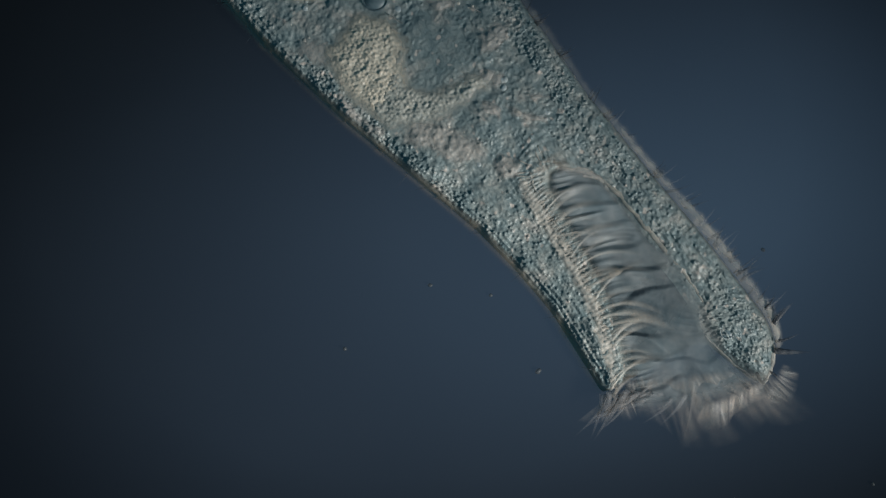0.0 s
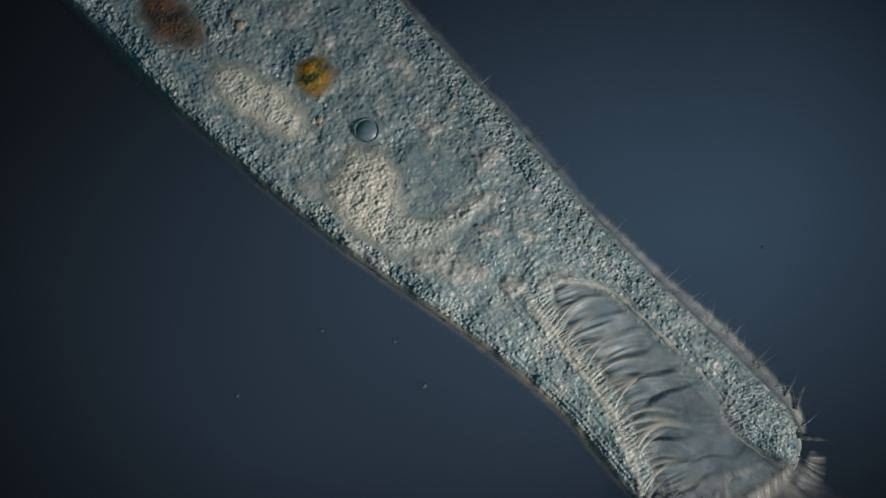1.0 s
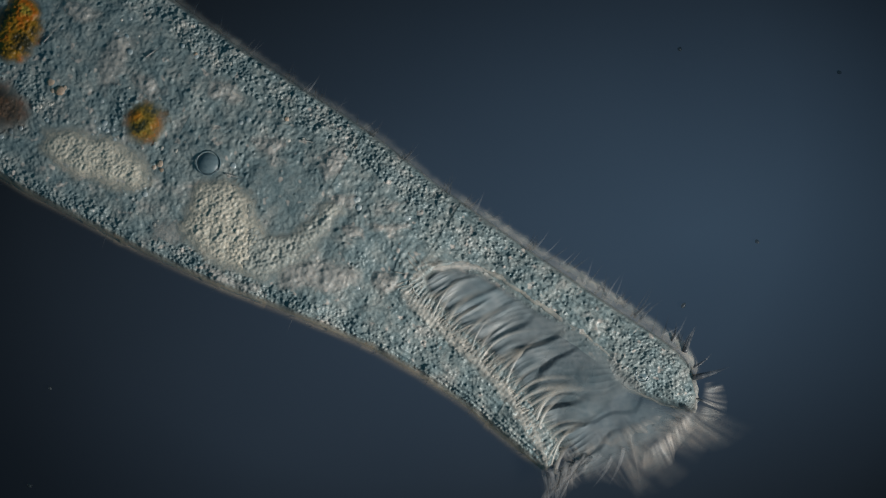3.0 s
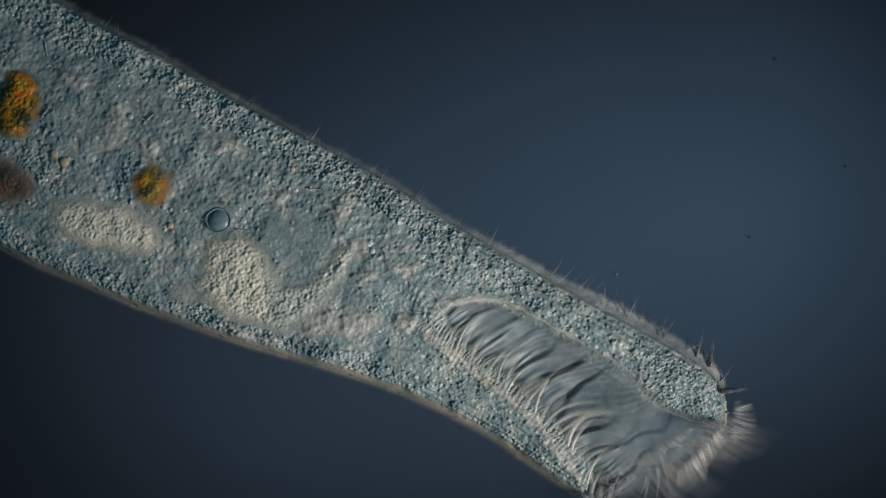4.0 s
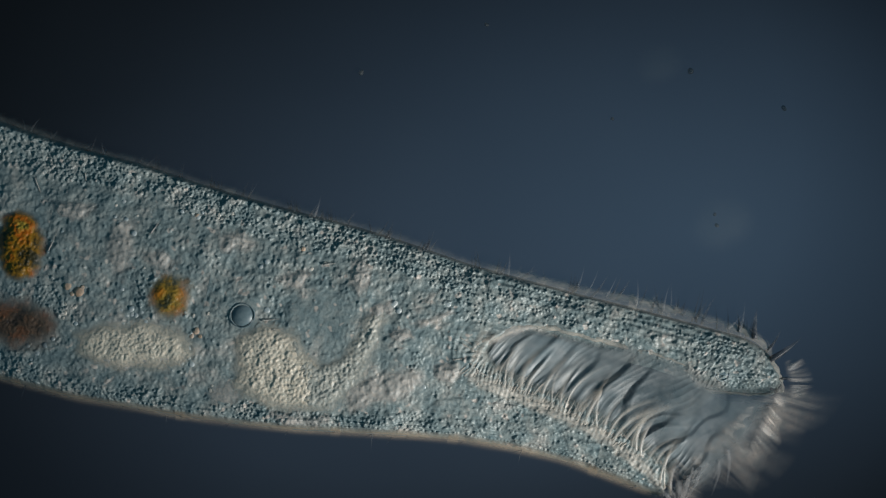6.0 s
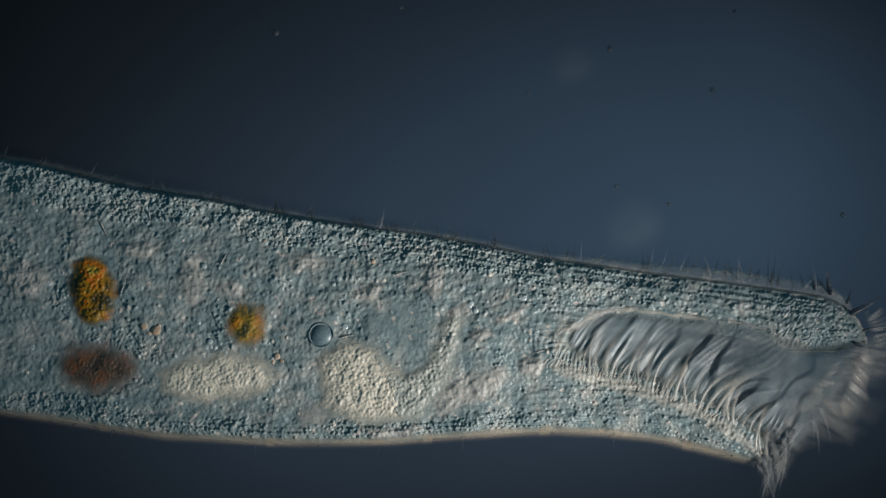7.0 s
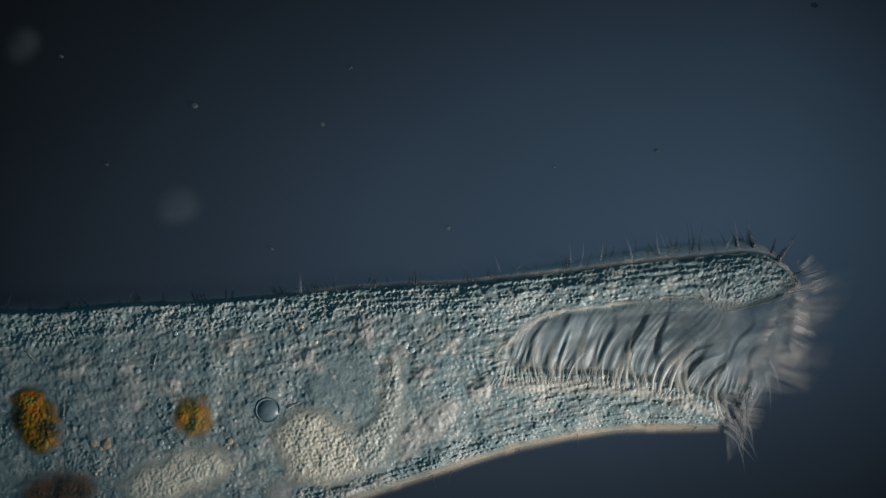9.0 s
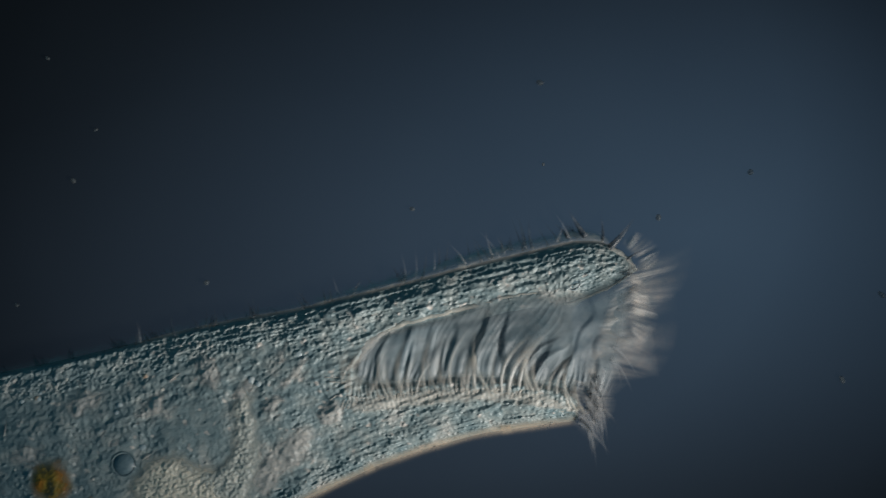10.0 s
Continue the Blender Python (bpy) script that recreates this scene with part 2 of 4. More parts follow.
def relief():
    """The height of the animal's upper face: a flattened loaf, its sunken mouth field, and thousands of granules under the skin."""
    rng = np.random.default_rng(4)
    fore = smooth((SG - 300) / 600)
    r = np.clip(D_OUT / np.where(NG < 0, 10.0, 24.0 + 18.0 * smooth((SG - 900) / 200)), 0, 1)
    round_rim = np.clip(1 - (1 - r) ** 2, 0, 1) ** np.where(NG < 0, 0.6, 0.75)
    slanted = 0.55 * round_rim + 0.45 * np.clip(D_OUT / 32, 0, 1)
    loaf = 28 * np.where(NG < 0, (1 - fore) * round_rim + fore * slanted, round_rim) + 10 * smooth(D_OUT / 220) + 13 * (1 - 0.75 * smooth((SG - 780) / 250)) * smooth((NG - rim(UPPER, SG)) / 120)
    loaf += 1.5 * smooth((SG - 250) / 450) * smooth((30 - NG) / 40) * np.exp(-((D_OUT - 36) / 26) ** 2)
    rf = np.clip(D_OUT / 95.0, 0, 1)
    floor = 25 * np.sqrt(np.clip(1 - (1 - rf) ** 2, 0, 1)) - 13 * smooth((SG - 1090) / 130) * np.clip((NG - 40) / 100, -0.35, 1.0)
    back_wall = smooth((SG - 960) / 60) * smooth((20 - NG) / 40)
    hollow = smooth((D_CAV + 5 + 9 * back_wall) / (16 + 8 * back_wall))
    # how densely the granules lie
    dorsal = smooth((SG - 820) / 120) * smooth((-(NG + 40)) / 30)
    ventral = smooth((SG - 860) / 120) * smooth((NG - 10) / 40)
    shape, mm = SG.shape, 1 / STEP
    band = smooth((np.where(NG < 0, 74, 52) + 8 * lumps(shape, 30 * mm, rng) - D_OUT) / 26)
    inner = np.clip(0.6 * lumps(shape, 20 * mm, rng) - 0.52, 0.05, 0.45)
    dense = np.clip(np.maximum.reduce([band, 0.95 * dorsal, 0.9 * ventral, inner]) - 0.6 * smooth(D_CLR / 20), 0.02, 1) * (1 - smooth((D_CAV + 4 - 14 * back_wall) / 8))
    soft = 1 - smooth((D_CAV + 4) / 10)
    calm = np.ones(shape)
    for line in ORGANS.values():
        calm *= 1 - 0.95 * smooth((depth_in(line, SG, NG) + 12) / 14)
    dense = dense * calm * (1 - dorsal * (1 - smooth((D_OUT - 3) / 9))) * np.where(NG > 0, smooth((D_OUT - 6) / 6), 1)
    end = smooth((985 - SG) / 50)
    combed = smooth((D_CAV + 40 + 14 * end) / 34) * (1 - smooth((D_CAV - 4) / 8)) * smooth((NG + 40 + 25 * end) / 30) * smooth((SG - 850) / 30)
    dense = dense * (1 - 0.85 * combed)
    patchy = np.clip(0.85 + 0.4 * lumps(shape, 30 * mm, rng), 0.25, 1.2)
    head = smooth((SG - 780) / 200)
    beads = 0.42 + 0.58 * np.where(NG < 0, np.exp(-((D_OUT - 18) / 9.0) ** 2) + 0.7 * np.exp(-((D_OUT - 44) / 8.0) ** 2), np.exp(-((D_OUT - 14) / 7.0) ** 2) + 0.5 * np.exp(-((D_CAV + 24) / 10.0) ** 2))
    dense = dense * (1 - head + head * np.clip(beads, 0, 1))
    h = np.zeros(shape)
    for space, size, tall, share in ((6.4, 3.7, 2.9, 1.0), (10.0, 5.0, 3.5, 0.18), (4.8, 2.9, 2.2, 0.8)):
        gs, gn = np.meshgrid(np.arange(-690, 1500, space), np.arange(-262, 262, space), indexing="ij")
        gs[:, 1::2] += space / 2
        # towards the head the granules lie in rows that follow the sides
        up_rim, low_rim = rim(UPPER, gs), rim(LOWER, gs)
        row, rows = np.round((gn + 262) / space), np.floor((low_rim - up_rim) / space)
        filed = np.where(row < rows / 2, up_rim + row * space, np.where(row <= rows, low_rim - (rows - row) * space, 999.0))
        ranked = gs > 760 + 60 * np.sin(row * 2.4)
        gn = np.where(ranked, filed, gn)
        jit = space * np.where(ranked, 0.15, 0.24)
        gs, gn = gs + rng.normal(0, 1, gs.shape) * jit, gn + rng.normal(0, 1, gn.shape) * jit * np.where(ranked, 0.7, 1.0)
        for a, b, luck, k, ca, sa, long in zip(gs.ravel(), gn.ravel(), rng.random(gs.size), rng.uniform(0.45, 1.25, gs.size), rng.uniform(-1, 1, gs.size), rng.uniform(-1, 1, gs.size), rng.uniform(0.0, 0.55, gs.size)):
            i, j = int((a + 700) / STEP), int((b + 272) / STEP)
            if not (6 < i < shape[0] - 7 and 6 < j < shape[1] - 7) or D_OUT[i, j] < 1 or luck > dense[i, j] * patchy[i, j] * share * (1 - (0.55 if size < 3 or size > 4 else 0.1) * head[i, j]):
                continue
            w = slice(i - 5, i + 6), slice(j - 5, j + 6)
            ds, dn = SG[w] - a, NG[w] - b
            q = 1 - (ds ** 2 + dn ** 2 - long * (ca * ds + sa * dn) ** 2 / (ca * ca + sa * sa + 0.01)) / (size * (1 - 0.12 * head[i, j]) * (0.45 + 0.5 * k)) ** 2
            h[w] = np.maximum(h[w], tall * k * (0.5 + 0.5 * min(1.0, 2.0 * dense[i, j])) * np.clip(q, 0, 1) ** 1.2)
    broad = 0.95 * lumps(shape, 8 * mm, rng) + 2.4 * lumps(shape, 20 * mm, rng) + 0.6 * lumps(shape, 3.2 * mm, rng) + 0.62 * lumps(shape, 1.8 * mm, rng) + 0.7 * lumps(shape, 13 * mm, rng, 3.6 * mm)
    broad *= (1 - 0.2 * head) * (1 - 0.55 * smooth(D_CLR / 25)) * (0.25 + 0.75 * calm)
    # comb of short ridges along the rooted edge of the mouth field, and the folds of the gullet behind it
    along = run_along(ROOTS, SG, NG) + 0.25 * D_CAV
    comb = 0.85 * np.sin(along * 2 * np.pi / 8.6 + 1.3 * lumps(shape, 11, rng)) * combed * np.clip(0.95 + 0.3 * lumps(shape, 12, rng), 0.3, 1.5)
    fold = 0.55 * np.clip(0.5 + lumps(SG.shape, 16, rng), 0, 1.3) * np.sin((np.hypot(SG - 985, NG + 20)) * 2 * np.pi / 11 + 2.6 * lumps(SG.shape, 12, rng)) * smooth((D_CAV + 90) / 30) * (1 - smooth((D_CAV + 6) / 10)) * smooth((960 - SG) / 60)
    # wavy strands of plasm between the nucleus and the gullet
    strand = 0.35 * np.abs(np.sin((0.55 * SG + 0.83 * NG) * np.pi / 22 + 2.0 * lumps(shape, 24 * mm, rng))) * smooth((SG - 690) / 60) * smooth((950 - SG) / 50) * smooth((D_OUT - 40) / 30) * np.clip(0.7 + 0.6 * lumps(shape, 18 * mm, rng), 0, 1.6)
    lines = (0.6 * np.sin(D_OUT * 2 * np.pi / 10 + 0.7 * lumps(shape, 40 * mm, rng)) * smooth((SG - 300) / 500) * (NG < 0) + 0.7 * np.sin(D_OUT * 2 * np.pi / 8.5) * (NG > 0)) * smooth((46 - D_OUT) / 30) * smooth(D_OUT / 8)
    h *= 1.04 * (1 - 0.25 * head)
    lines = lines + head * (0.75 * lumps(shape, 12 * mm, rng, 2.6 * mm) + 0.5 * lumps(shape, 5 * mm, rng, 1.8 * mm))
    lines = lines - 0.7 * (np.exp(-((D_OUT - 7) / 3.0) ** 2) + 0.8 * np.exp(-((D_OUT - 31) / 3.0) ** 2)) * smooth((SG - 700) / 200) * (NG < 0)
    z = loaf * (1 - hollow) + floor * hollow
    edge = smooth(D_OUT / 10)
    return 12 + z + edge * (h + soft * ((0.70 + 0.25 * band) * broad + comb + fold + strand + lines) + (1 - soft) * 0.45 * broad)


Z_TOP = relief()
CALM_TOP = blur(Z_TOP, 16 / STEP)
SMOOTH_TOP = blur(Z_TOP, 3 / STEP)


def at_raster(a, s, n):
    """Bilinear reading of a raster."""
    x, y = (np.asarray(s) + 700) / STEP, (np.asarray(n) + 272) / STEP
    i, j = np.clip(x.astype(int), 0, a.shape[0] - 2), np.clip(y.astype(int), 0, a.shape[1] - 2)
    u, v = x - i, y - j
    return a[i, j] * (1 - u) * (1 - v) + a[i + 1, j] * u * (1 - v) + a[i, j + 1] * (1 - u) * v + a[i + 1, j + 1] * u * v


# ---- the slide ----
def build_slide():
    v = [(x, y, z) for z in (0, -0.06) for x, y in ((-2.4, -1.7), (4.0, -1.7), (4.0, 2.6), (-2.4, 2.6))]
    f = [(0, 1, 2, 3), (7, 6, 5, 4), (0, 4, 5, 1), (1, 5, 6, 2), (2, 6, 7, 3), (3, 7, 4, 0)]
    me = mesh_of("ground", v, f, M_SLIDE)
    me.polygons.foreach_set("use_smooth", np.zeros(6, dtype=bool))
    return tagged(new("ground", me), "dark blue glass microscope slide, its lit field painted in as glow", "slide", kind="structure")


build_slide()

# ---- the animal ----
CUTS = [-662, 140, 440, 720, 930, 1190, 1488]
CENTRES = [(a + b) / 2 for a, b in zip(CUTS, CUTS[1:])]
CENTRES[0] = 60.0
ACROSS = 320
LENGTHS = [("tail", "broad rounded granular tail with orange and brown food"), ("trunk", "wide granular trunk with a cream nucleus lobe"),
           ("trunk", "granular trunk with a clear field and a round vacuole"), ("neck", "narrowing neck with pale streaks of plasm"),
           ("throat", "hollow throat with a fan of membranelles"), ("head", "thin bent head open at the front")]
ciliate = tagged(new("ciliate"), "slender grey translucent ciliate, granular, gliding over the slide", "ciliate")


def body_segment(i):
    """One stiff length of the body, closed all round; its hind flap slips a little under the length behind."""
    a, b, c = CUTS[i], CUTS[i + 1], CENTRES[i]
    back = 16 if i else 0
    s = a + np.arange(-int(back / 1.4), int((b - a) / 1.4) + 1) * 1.4
    s = np.append(s[s < b - 0.8], b - (0.6 if i == len(CUTS) - 2 else 0))
    u = np.linspace(-1, 1, ACROSS)
    u = np.sign(u) * (1 - (1 - np.abs(u)) ** 1.15)
    lo, up = rim(UPPER, s), rim(LOWER, s)
    up = np.maximum(up, lo + 0.5)
    n = (lo + up)[:, None] / 2 + (up - lo)[:, None] / 2 * u[None]
    S = np.repeat(s[:, None], ACROSS, axis=1)
    z = at_raster(Z_TOP, S, n)
    z = z - np.clip((a - S) / 16, 0, 1) * 7
    top = np.stack([(S - c) / 1000, -n / 1000, z / 1000], -1)
    rows, cols = len(s), ACROSS
    idx = np.arange(rows * cols).reshape(rows, cols)
    quads = np.stack([idx[:-1, :-1], idx[:-1, 1:], idx[1:, 1:], idx[1:, :-1]], -1).reshape(-1, 4)
    # underside: a single low skin with the same rim
    low = top.copy().reshape(-1, 3)
    edge = np.concatenate([idx[0], idx[1:, -1], idx[-1, -2::-1], idx[-2:0:-1, 0]])
    base = low[edge].copy()
    base[:, 2] = 0.004
    k = len(edge)
    lip, first = rows * cols, rows * cols + k
    skirt = [(lip + j, first + j, first + (j + 1) % k, lip + (j + 1) % k) for j in range(k)]
    verts = np.concatenate([top.reshape(-1, 3), low[edge], base])
    faces = quads.tolist() + [f[::-1] for f in skirt] + [tuple(range(first, first + k))[::-1]]
    faces = [tuple(f)[::-1] for f in faces]
    me = mesh_of(LENGTHS[i][0], verts.tolist(), faces, M_CELL)
    # faces deep in the mouth opening take the darkened colour
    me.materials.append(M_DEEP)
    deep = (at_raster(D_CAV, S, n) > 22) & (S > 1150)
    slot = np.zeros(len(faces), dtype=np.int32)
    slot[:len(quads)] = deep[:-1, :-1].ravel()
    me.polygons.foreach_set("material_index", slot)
    return part(LENGTHS[i][0], me, ciliate, LENGTHS[i][1])


SEGMENTS = [body_segment(i) for i in range(len(CENTRES))]


def home(s):
    """The body length that carries a station, and its centre."""
    for i, b in enumerate(CUTS[1:]):
        if s < b or i == len(CENTRES) - 1:
            return SEGMENTS[i], CENTRES[i]


def patch(name, outline, material, rise, bead, label, soft=14.0, seed=1, grain=1.0, skirt=0.0, edge_fade=1.0, lift=1.5, pleats=0.0, open_front=False, drape=False):
    """An organelle under the skin: a lens-shaped body with its own relief, thinning at its edge."""
    rng = np.random.default_rng(seed)
    p = np.array(outline)
    seg, c = home(p[:, 0].mean())
    lo, hi = p.min(0) - 4 - skirt, p.max(0) + 4 + skirt
    fine_step = 1.3 if pleats else 2.0
    s, n = np.arange(lo[0], hi[0], fine_step), np.arange(lo[1], hi[1], fine_step)
    S, N = np.meshgrid(s, n, indexing="ij")
    d = depth_in(outline, S, N) + (2.5 * lumps(S.shape, 5, rng) + 2.0 * lumps(S.shape, 2, rng)) * grain
    base = at_raster(Z_TOP if drape else CALM_TOP, S, N)
    if open_front:
        base = np.maximum(base, 36 + 6 * smooth((S - 1320) / 160) - 13 * smooth((S - 1090) / 130) * np.clip((N - 40) / 100, -0.35, 1.0))
    else:
        d = np.minimum(d, at_raster(D_OUT, S, N) - 2)
    dome = smooth((d + skirt) / (soft + skirt + 10))
    h = np.zeros(S.shape)
    if bead:
        gs, gn = np.meshgrid(np.arange(lo[0], hi[0], bead * 1.75), np.arange(lo[1], hi[1], bead * 1.6), indexing="ij")
        gs[:, 1::2] += bead * 0.87
        for a, b in zip((gs + rng.normal(0, bead * 0.42, gs.shape)).ravel(), (gn + rng.normal(0, bead * 0.42, gn.shape)).ravel()):
            k = bead * rng.uniform(0.75, 1.15)
            i, j = int((a - lo[0]) / 2), int((b - lo[1]) / 2)
            w = slice(max(i - 5, 0), max(i + 6, 0)), slice(max(j - 5, 0), max(j + 6, 0))
            q = 1 - ((S[w] - a) ** 2 + (N[w] - b) ** 2) / k ** 2
            h[w] = np.maximum(h[w], 0.7 * k * np.clip(q, 0, 1) ** 1.2)
    z = base + lift + rise * dome + h * dome + 0.7 * grain * lumps(S.shape, 3, rng) * dome
    if pleats:
        root = np.interp(S, [p[0] for p in ROOTS[4:]], [p[1] for p in ROOTS[4:]])
        up = root - N
        k = 1 / fine_step
        at, folds = 930.0, np.zeros(S.shape)
        while at < 1330:
            lean, curl, reach = rng.uniform(0.22, 0.50), rng.uniform(0.0, 0.0042), rng.uniform(80, 150)
            tall, wide = rng.uniform(2.2, 5.2), rng.uniform(3.2, 7.0)
            off = S - at - lean * up - curl * up ** 2
            body = smooth((up + 12) / 16) * smooth((reach - up) / (0.55 * reach))
            folds += tall * body * (np.exp(-(off / wide) ** 2) - 0.35 * np.exp(-((off + 1.7 * wide) / (1.1 * wide)) ** 2))
            at += rng.uniform(15, 36)
        wave = S - 0.42 * up - 0.0012 * up ** 2
        fine = 2.2 * (1 - np.abs(np.sin(wave * np.pi / 10.5 + 1.3 * lumps(S.shape, 24 * k, rng)))) ** 1.2 * np.maximum(smooth((90 - up) / 80), 0.17) * np.clip(0.9 + 0.5 * lumps(S.shape, 18 * k, rng), 0.15, 1.6)
        turn = (S - 0.75 * up + 0.0012 * up ** 2 + 11 * lumps(S.shape, 26 * k, rng)) / 47
        crease = turn - np.floor(turn)
        pillow = 5.8 * smooth(crease / 0.28) * (1 - crease) ** 0.9 * smooth((up - 4) / 30) * (1 - 0.55 * smooth((S - 1230) / 110)) * np.clip(0.8 + 0.5 * lumps(S.shape, 34 * k, rng), 0.1, 1.5)
        z += pleats * (0.6 * folds + pillow + 1.05 * fine * smooth((up + 14) / 18)) * smooth((S - 925) / 30) * smooth((1440 - S) / 90)
        z += (0.9 * lumps(S.shape, 20 * k, rng, 8 * k) + 0.3 * lumps(S.shape, 8 * k, rng, 18 * k)) * smooth((up - 30) / 40)
    keep = d > -skirt - 2
    idx = -np.ones(S.shape, dtype=int)
    idx[keep] = np.arange(keep.sum())
    q = np.stack([idx[:-1, :-1], idx[1:, :-1], idx[1:, 1:], idx[:-1, 1:]], -1).reshape(-1, 4)
    q = q[(q >= 0).all(1)][:, ::-1]
    v = np.stack([(S - c) / 1000, -N / 1000, z / 1000], -1)[keep]
    t = smooth((d + skirt) / (soft + skirt + (22 * smooth((S - 1250) / 120) if open_front else 0)))[keep] * edge_fade
    if pleats:
        t *= 1 - 0.55 * smooth((S[keep] - 1120) / 130) * smooth((up[keep] - 10) / 50) * (1 - 0.5 * smooth((S[keep] - 1260) / 60))
    return part(name, mesh_of(name, v.tolist(), q.tolist(), material, t), seg, label)


patch("bead_field", ORGANS["hook"], M_BEADS, 4, 3.9, "grey beaded plasm that hooks round a clear field", soft=16, seed=3, skirt=9, lift=1.0)
patch("macronucleus", ORGANS["lobe"], M_NUCLEUS, 3, 3.3, "pale cream granular nucleus lobe", soft=18, seed=2, skirt=14, lift=1.0)
patch("macronucleus", ORGANS["cream_lobe"], M_NUCLEUS, 3.5, 3.8, "warm cream beaded nucleus lobe", soft=24, seed=6, skirt=14, lift=1.4)
patch("pale_plasm", sns("238,652 280,658 340,652 392,640 398,650 350,662 290,668 245,664"), M_PALE, 2, 0, "bright cream edge under the nucleus lobe", soft=6, seed=17, skirt=5, lift=1.2)
M_FLOOR = tissue("mouth_floor", [(0.3, (0.12, 0.172, 0.195)), (0.7, (0.27, 0.29, 0.295))], scale=11.0, rough=0.44, spec=0.42, bump=0.04, grain=90.0, speckle=0.25, fade=True)
patch("mouth_floor", CAVITY[:7] + [(a, b - 13) for a, b in CAVITY[7:14]] + sns("1452,720 1400,790 1345,836 1306,850") + CAVITY[17:], M_FLOOR, 4, 0, "smooth pale grey floor of the mouth field", soft=22, seed=4, grain=0.12, lift=0.5, pleats=1.3, open_front=True)
patch("pale_plasm", sns("690,700 720,680 770,655 815,645 832,660 800,694 745,716 705,730"), M_PALE, 3, 0, "pale fold of plasm", soft=12, seed=5, skirt=8, edge_fade=0.7, lift=1.0, drape=True)
for k, line in enumerate(("736,562 740,542 748,538 750,550 744,564", "754,532 764,522 772,534 768,556 758,562", "798,562 836,556 872,538 882,544 848,564 804,572", "824,524 838,508 856,500 858,510 842,522 830,534", "700,640 716,606 730,578 738,586 726,616 708,648", "776,586 800,580 806,590 784,598")):
    patch("pale_plasm", sns(line), M_PALE, 4, 0, "pale rosy streak of plasm", soft=6, seed=60 + k, skirt=5, edge_fade=0.85, grain=0.7, lift=1.2, drape=True)
for k, line in enumerate(("690,470 712,452 730,470 724,500 706,520 694,500", "560,500 600,476 628,486 606,506 572,520", "452,430 490,420 520,440 500,452 466,452", "560,740 610,748 660,744 640,758 590,760", "330,470 360,452 380,480 362,500 340,496", "-60,420 -20,400 20,430 0,470 -40,460", "150,380 190,392 230,384 210,408 170,410", "850,640 890,634 905,650 880,664 856,660")):
    patch("pale_plasm", sns(line), M_PALE, 4, 2.6, "pale cream streak of plasm", soft=9, seed=80 + k, skirt=7, edge_fade=0.9, grain=1.0, lift=1.2, drape=True)
patch("pale_plasm", sns("944,596 956,578 980,565 1008,557 1034,559 1012,568 984,577 964,592"), M_PALE, 3, 0, "pale rosy lip at the closed end of the mouth field", soft=6, seed=18, skirt=6, grain=0.6, lift=1.5)
patch("pale_plasm", sns("258,405 300,410 306,470 288,520 262,510 250,450"), M_PALE, 2, 0, "pale plasm", soft=16, seed=7, skirt=6, edge_fade=0.7, lift=0.8, drape=True)
M_ROOT = tissue("root_strip", [(0.3, (0.56, 0.52, 0.47)), (0.7, (0.82, 0.74, 0.65))], scale=30.0, rough=0.42, bump=0.4, alpha=0.6, fade=True)
patch("root_strip", ROOTS + [(a - 8, b + 30) for a, b in ROOTS[::-1][:-3]], M_ROOT, 1, 0, "pale cream strip of membranelle roots", soft=12, seed=15, grain=0.8, lift=0.5, drape=True)
patch("pale_plasm", sns("450,688 490,680 512,715 485,742 452,735"), M_PALE, 2, 0, "pale plasm", soft=22, seed=8, skirt=8, edge_fade=0.75)
patch("food_vacuole", ORGANS["orange"], M_ORANGE, 7, 3.6, "bright orange food vacuole", soft=15, seed=9, skirt=8)
patch("food_vacuole", ORGANS["brown"], M_BROWN, 4, 2.8, "dull brown blurred food vacuole", soft=34, seed=10, skirt=22, edge_fade=0.9)
patch("food_vacuole", ORGANS["olive"], M_OLIVE, 5, 3.2, "small olive and orange food vacuole", soft=28, seed=11, skirt=16)


def tube(path, radii, flat=1.0, sides=6):
    """A tapered thread along a path of points; flat squeezes it crosswise."""
    v, f = [], []
    pts = [Vector(p) for p in path]
    for i, p in enumerate(pts):
        d = (pts[min(i + 1, len(pts) - 1)] - pts[max(i - 1, 0)]).normalized()
        side = d.cross(Vector((0, 0, 1)))
        side = side.normalized() if side.length > 1e-6 else Vector((1, 0, 0))
        lift = side.cross(d)
        for j in range(sides):
            a = 2 * math.pi * j / sides
            v.append(p + side * (math.cos(a) * radii[i] * flat) + lift * (math.sin(a) * radii[i]))
    for i in range(len(pts) - 1):
        for j in range(sides):
            k = (j + 1) % sides
            f.append((i * sides + j, i * sides + k, (i + 1) * sides + k, (i + 1) * sides + j))
    f.append(tuple(range(sides))[::-1])
    f.append(tuple((len(pts) - 1) * sides + j for j in range(sides)))
    return v, f


def dome(name, x, y, r, material, label, tall=0.55, rings=10, turn=20, flat=2.0):
    """A round vesicle that bulges from the face."""
    s0, n0 = sn(x, y)
    seg, c = home(s0)
    zb = float(at_raster(CALM_TOP, np.array(s0), np.array(n0)))
    v, f = [], []
    for i in range(rings + 1):
        w = 1 - i / rings
        up = (1 - w ** flat) ** (0.5 if flat == 2.0 else 1.0)
        for j in range(turn):
            b = 2 * math.pi * j / turn
            v.append(((s0 - c + r * w * math.cos(b)) / 1000, -(n0 + r * w * math.sin(b)) / 1000, (zb - 1 + tall * r * up) / 1000))
    for i in range(rings):
        for j in range(turn):
            k = (j + 1) % turn
            f.append((i * turn + k, i * turn + j, (i + 1) * turn + j, (i + 1) * turn + k))
    return part(name, mesh_of(name, v, f, material), seg, label)


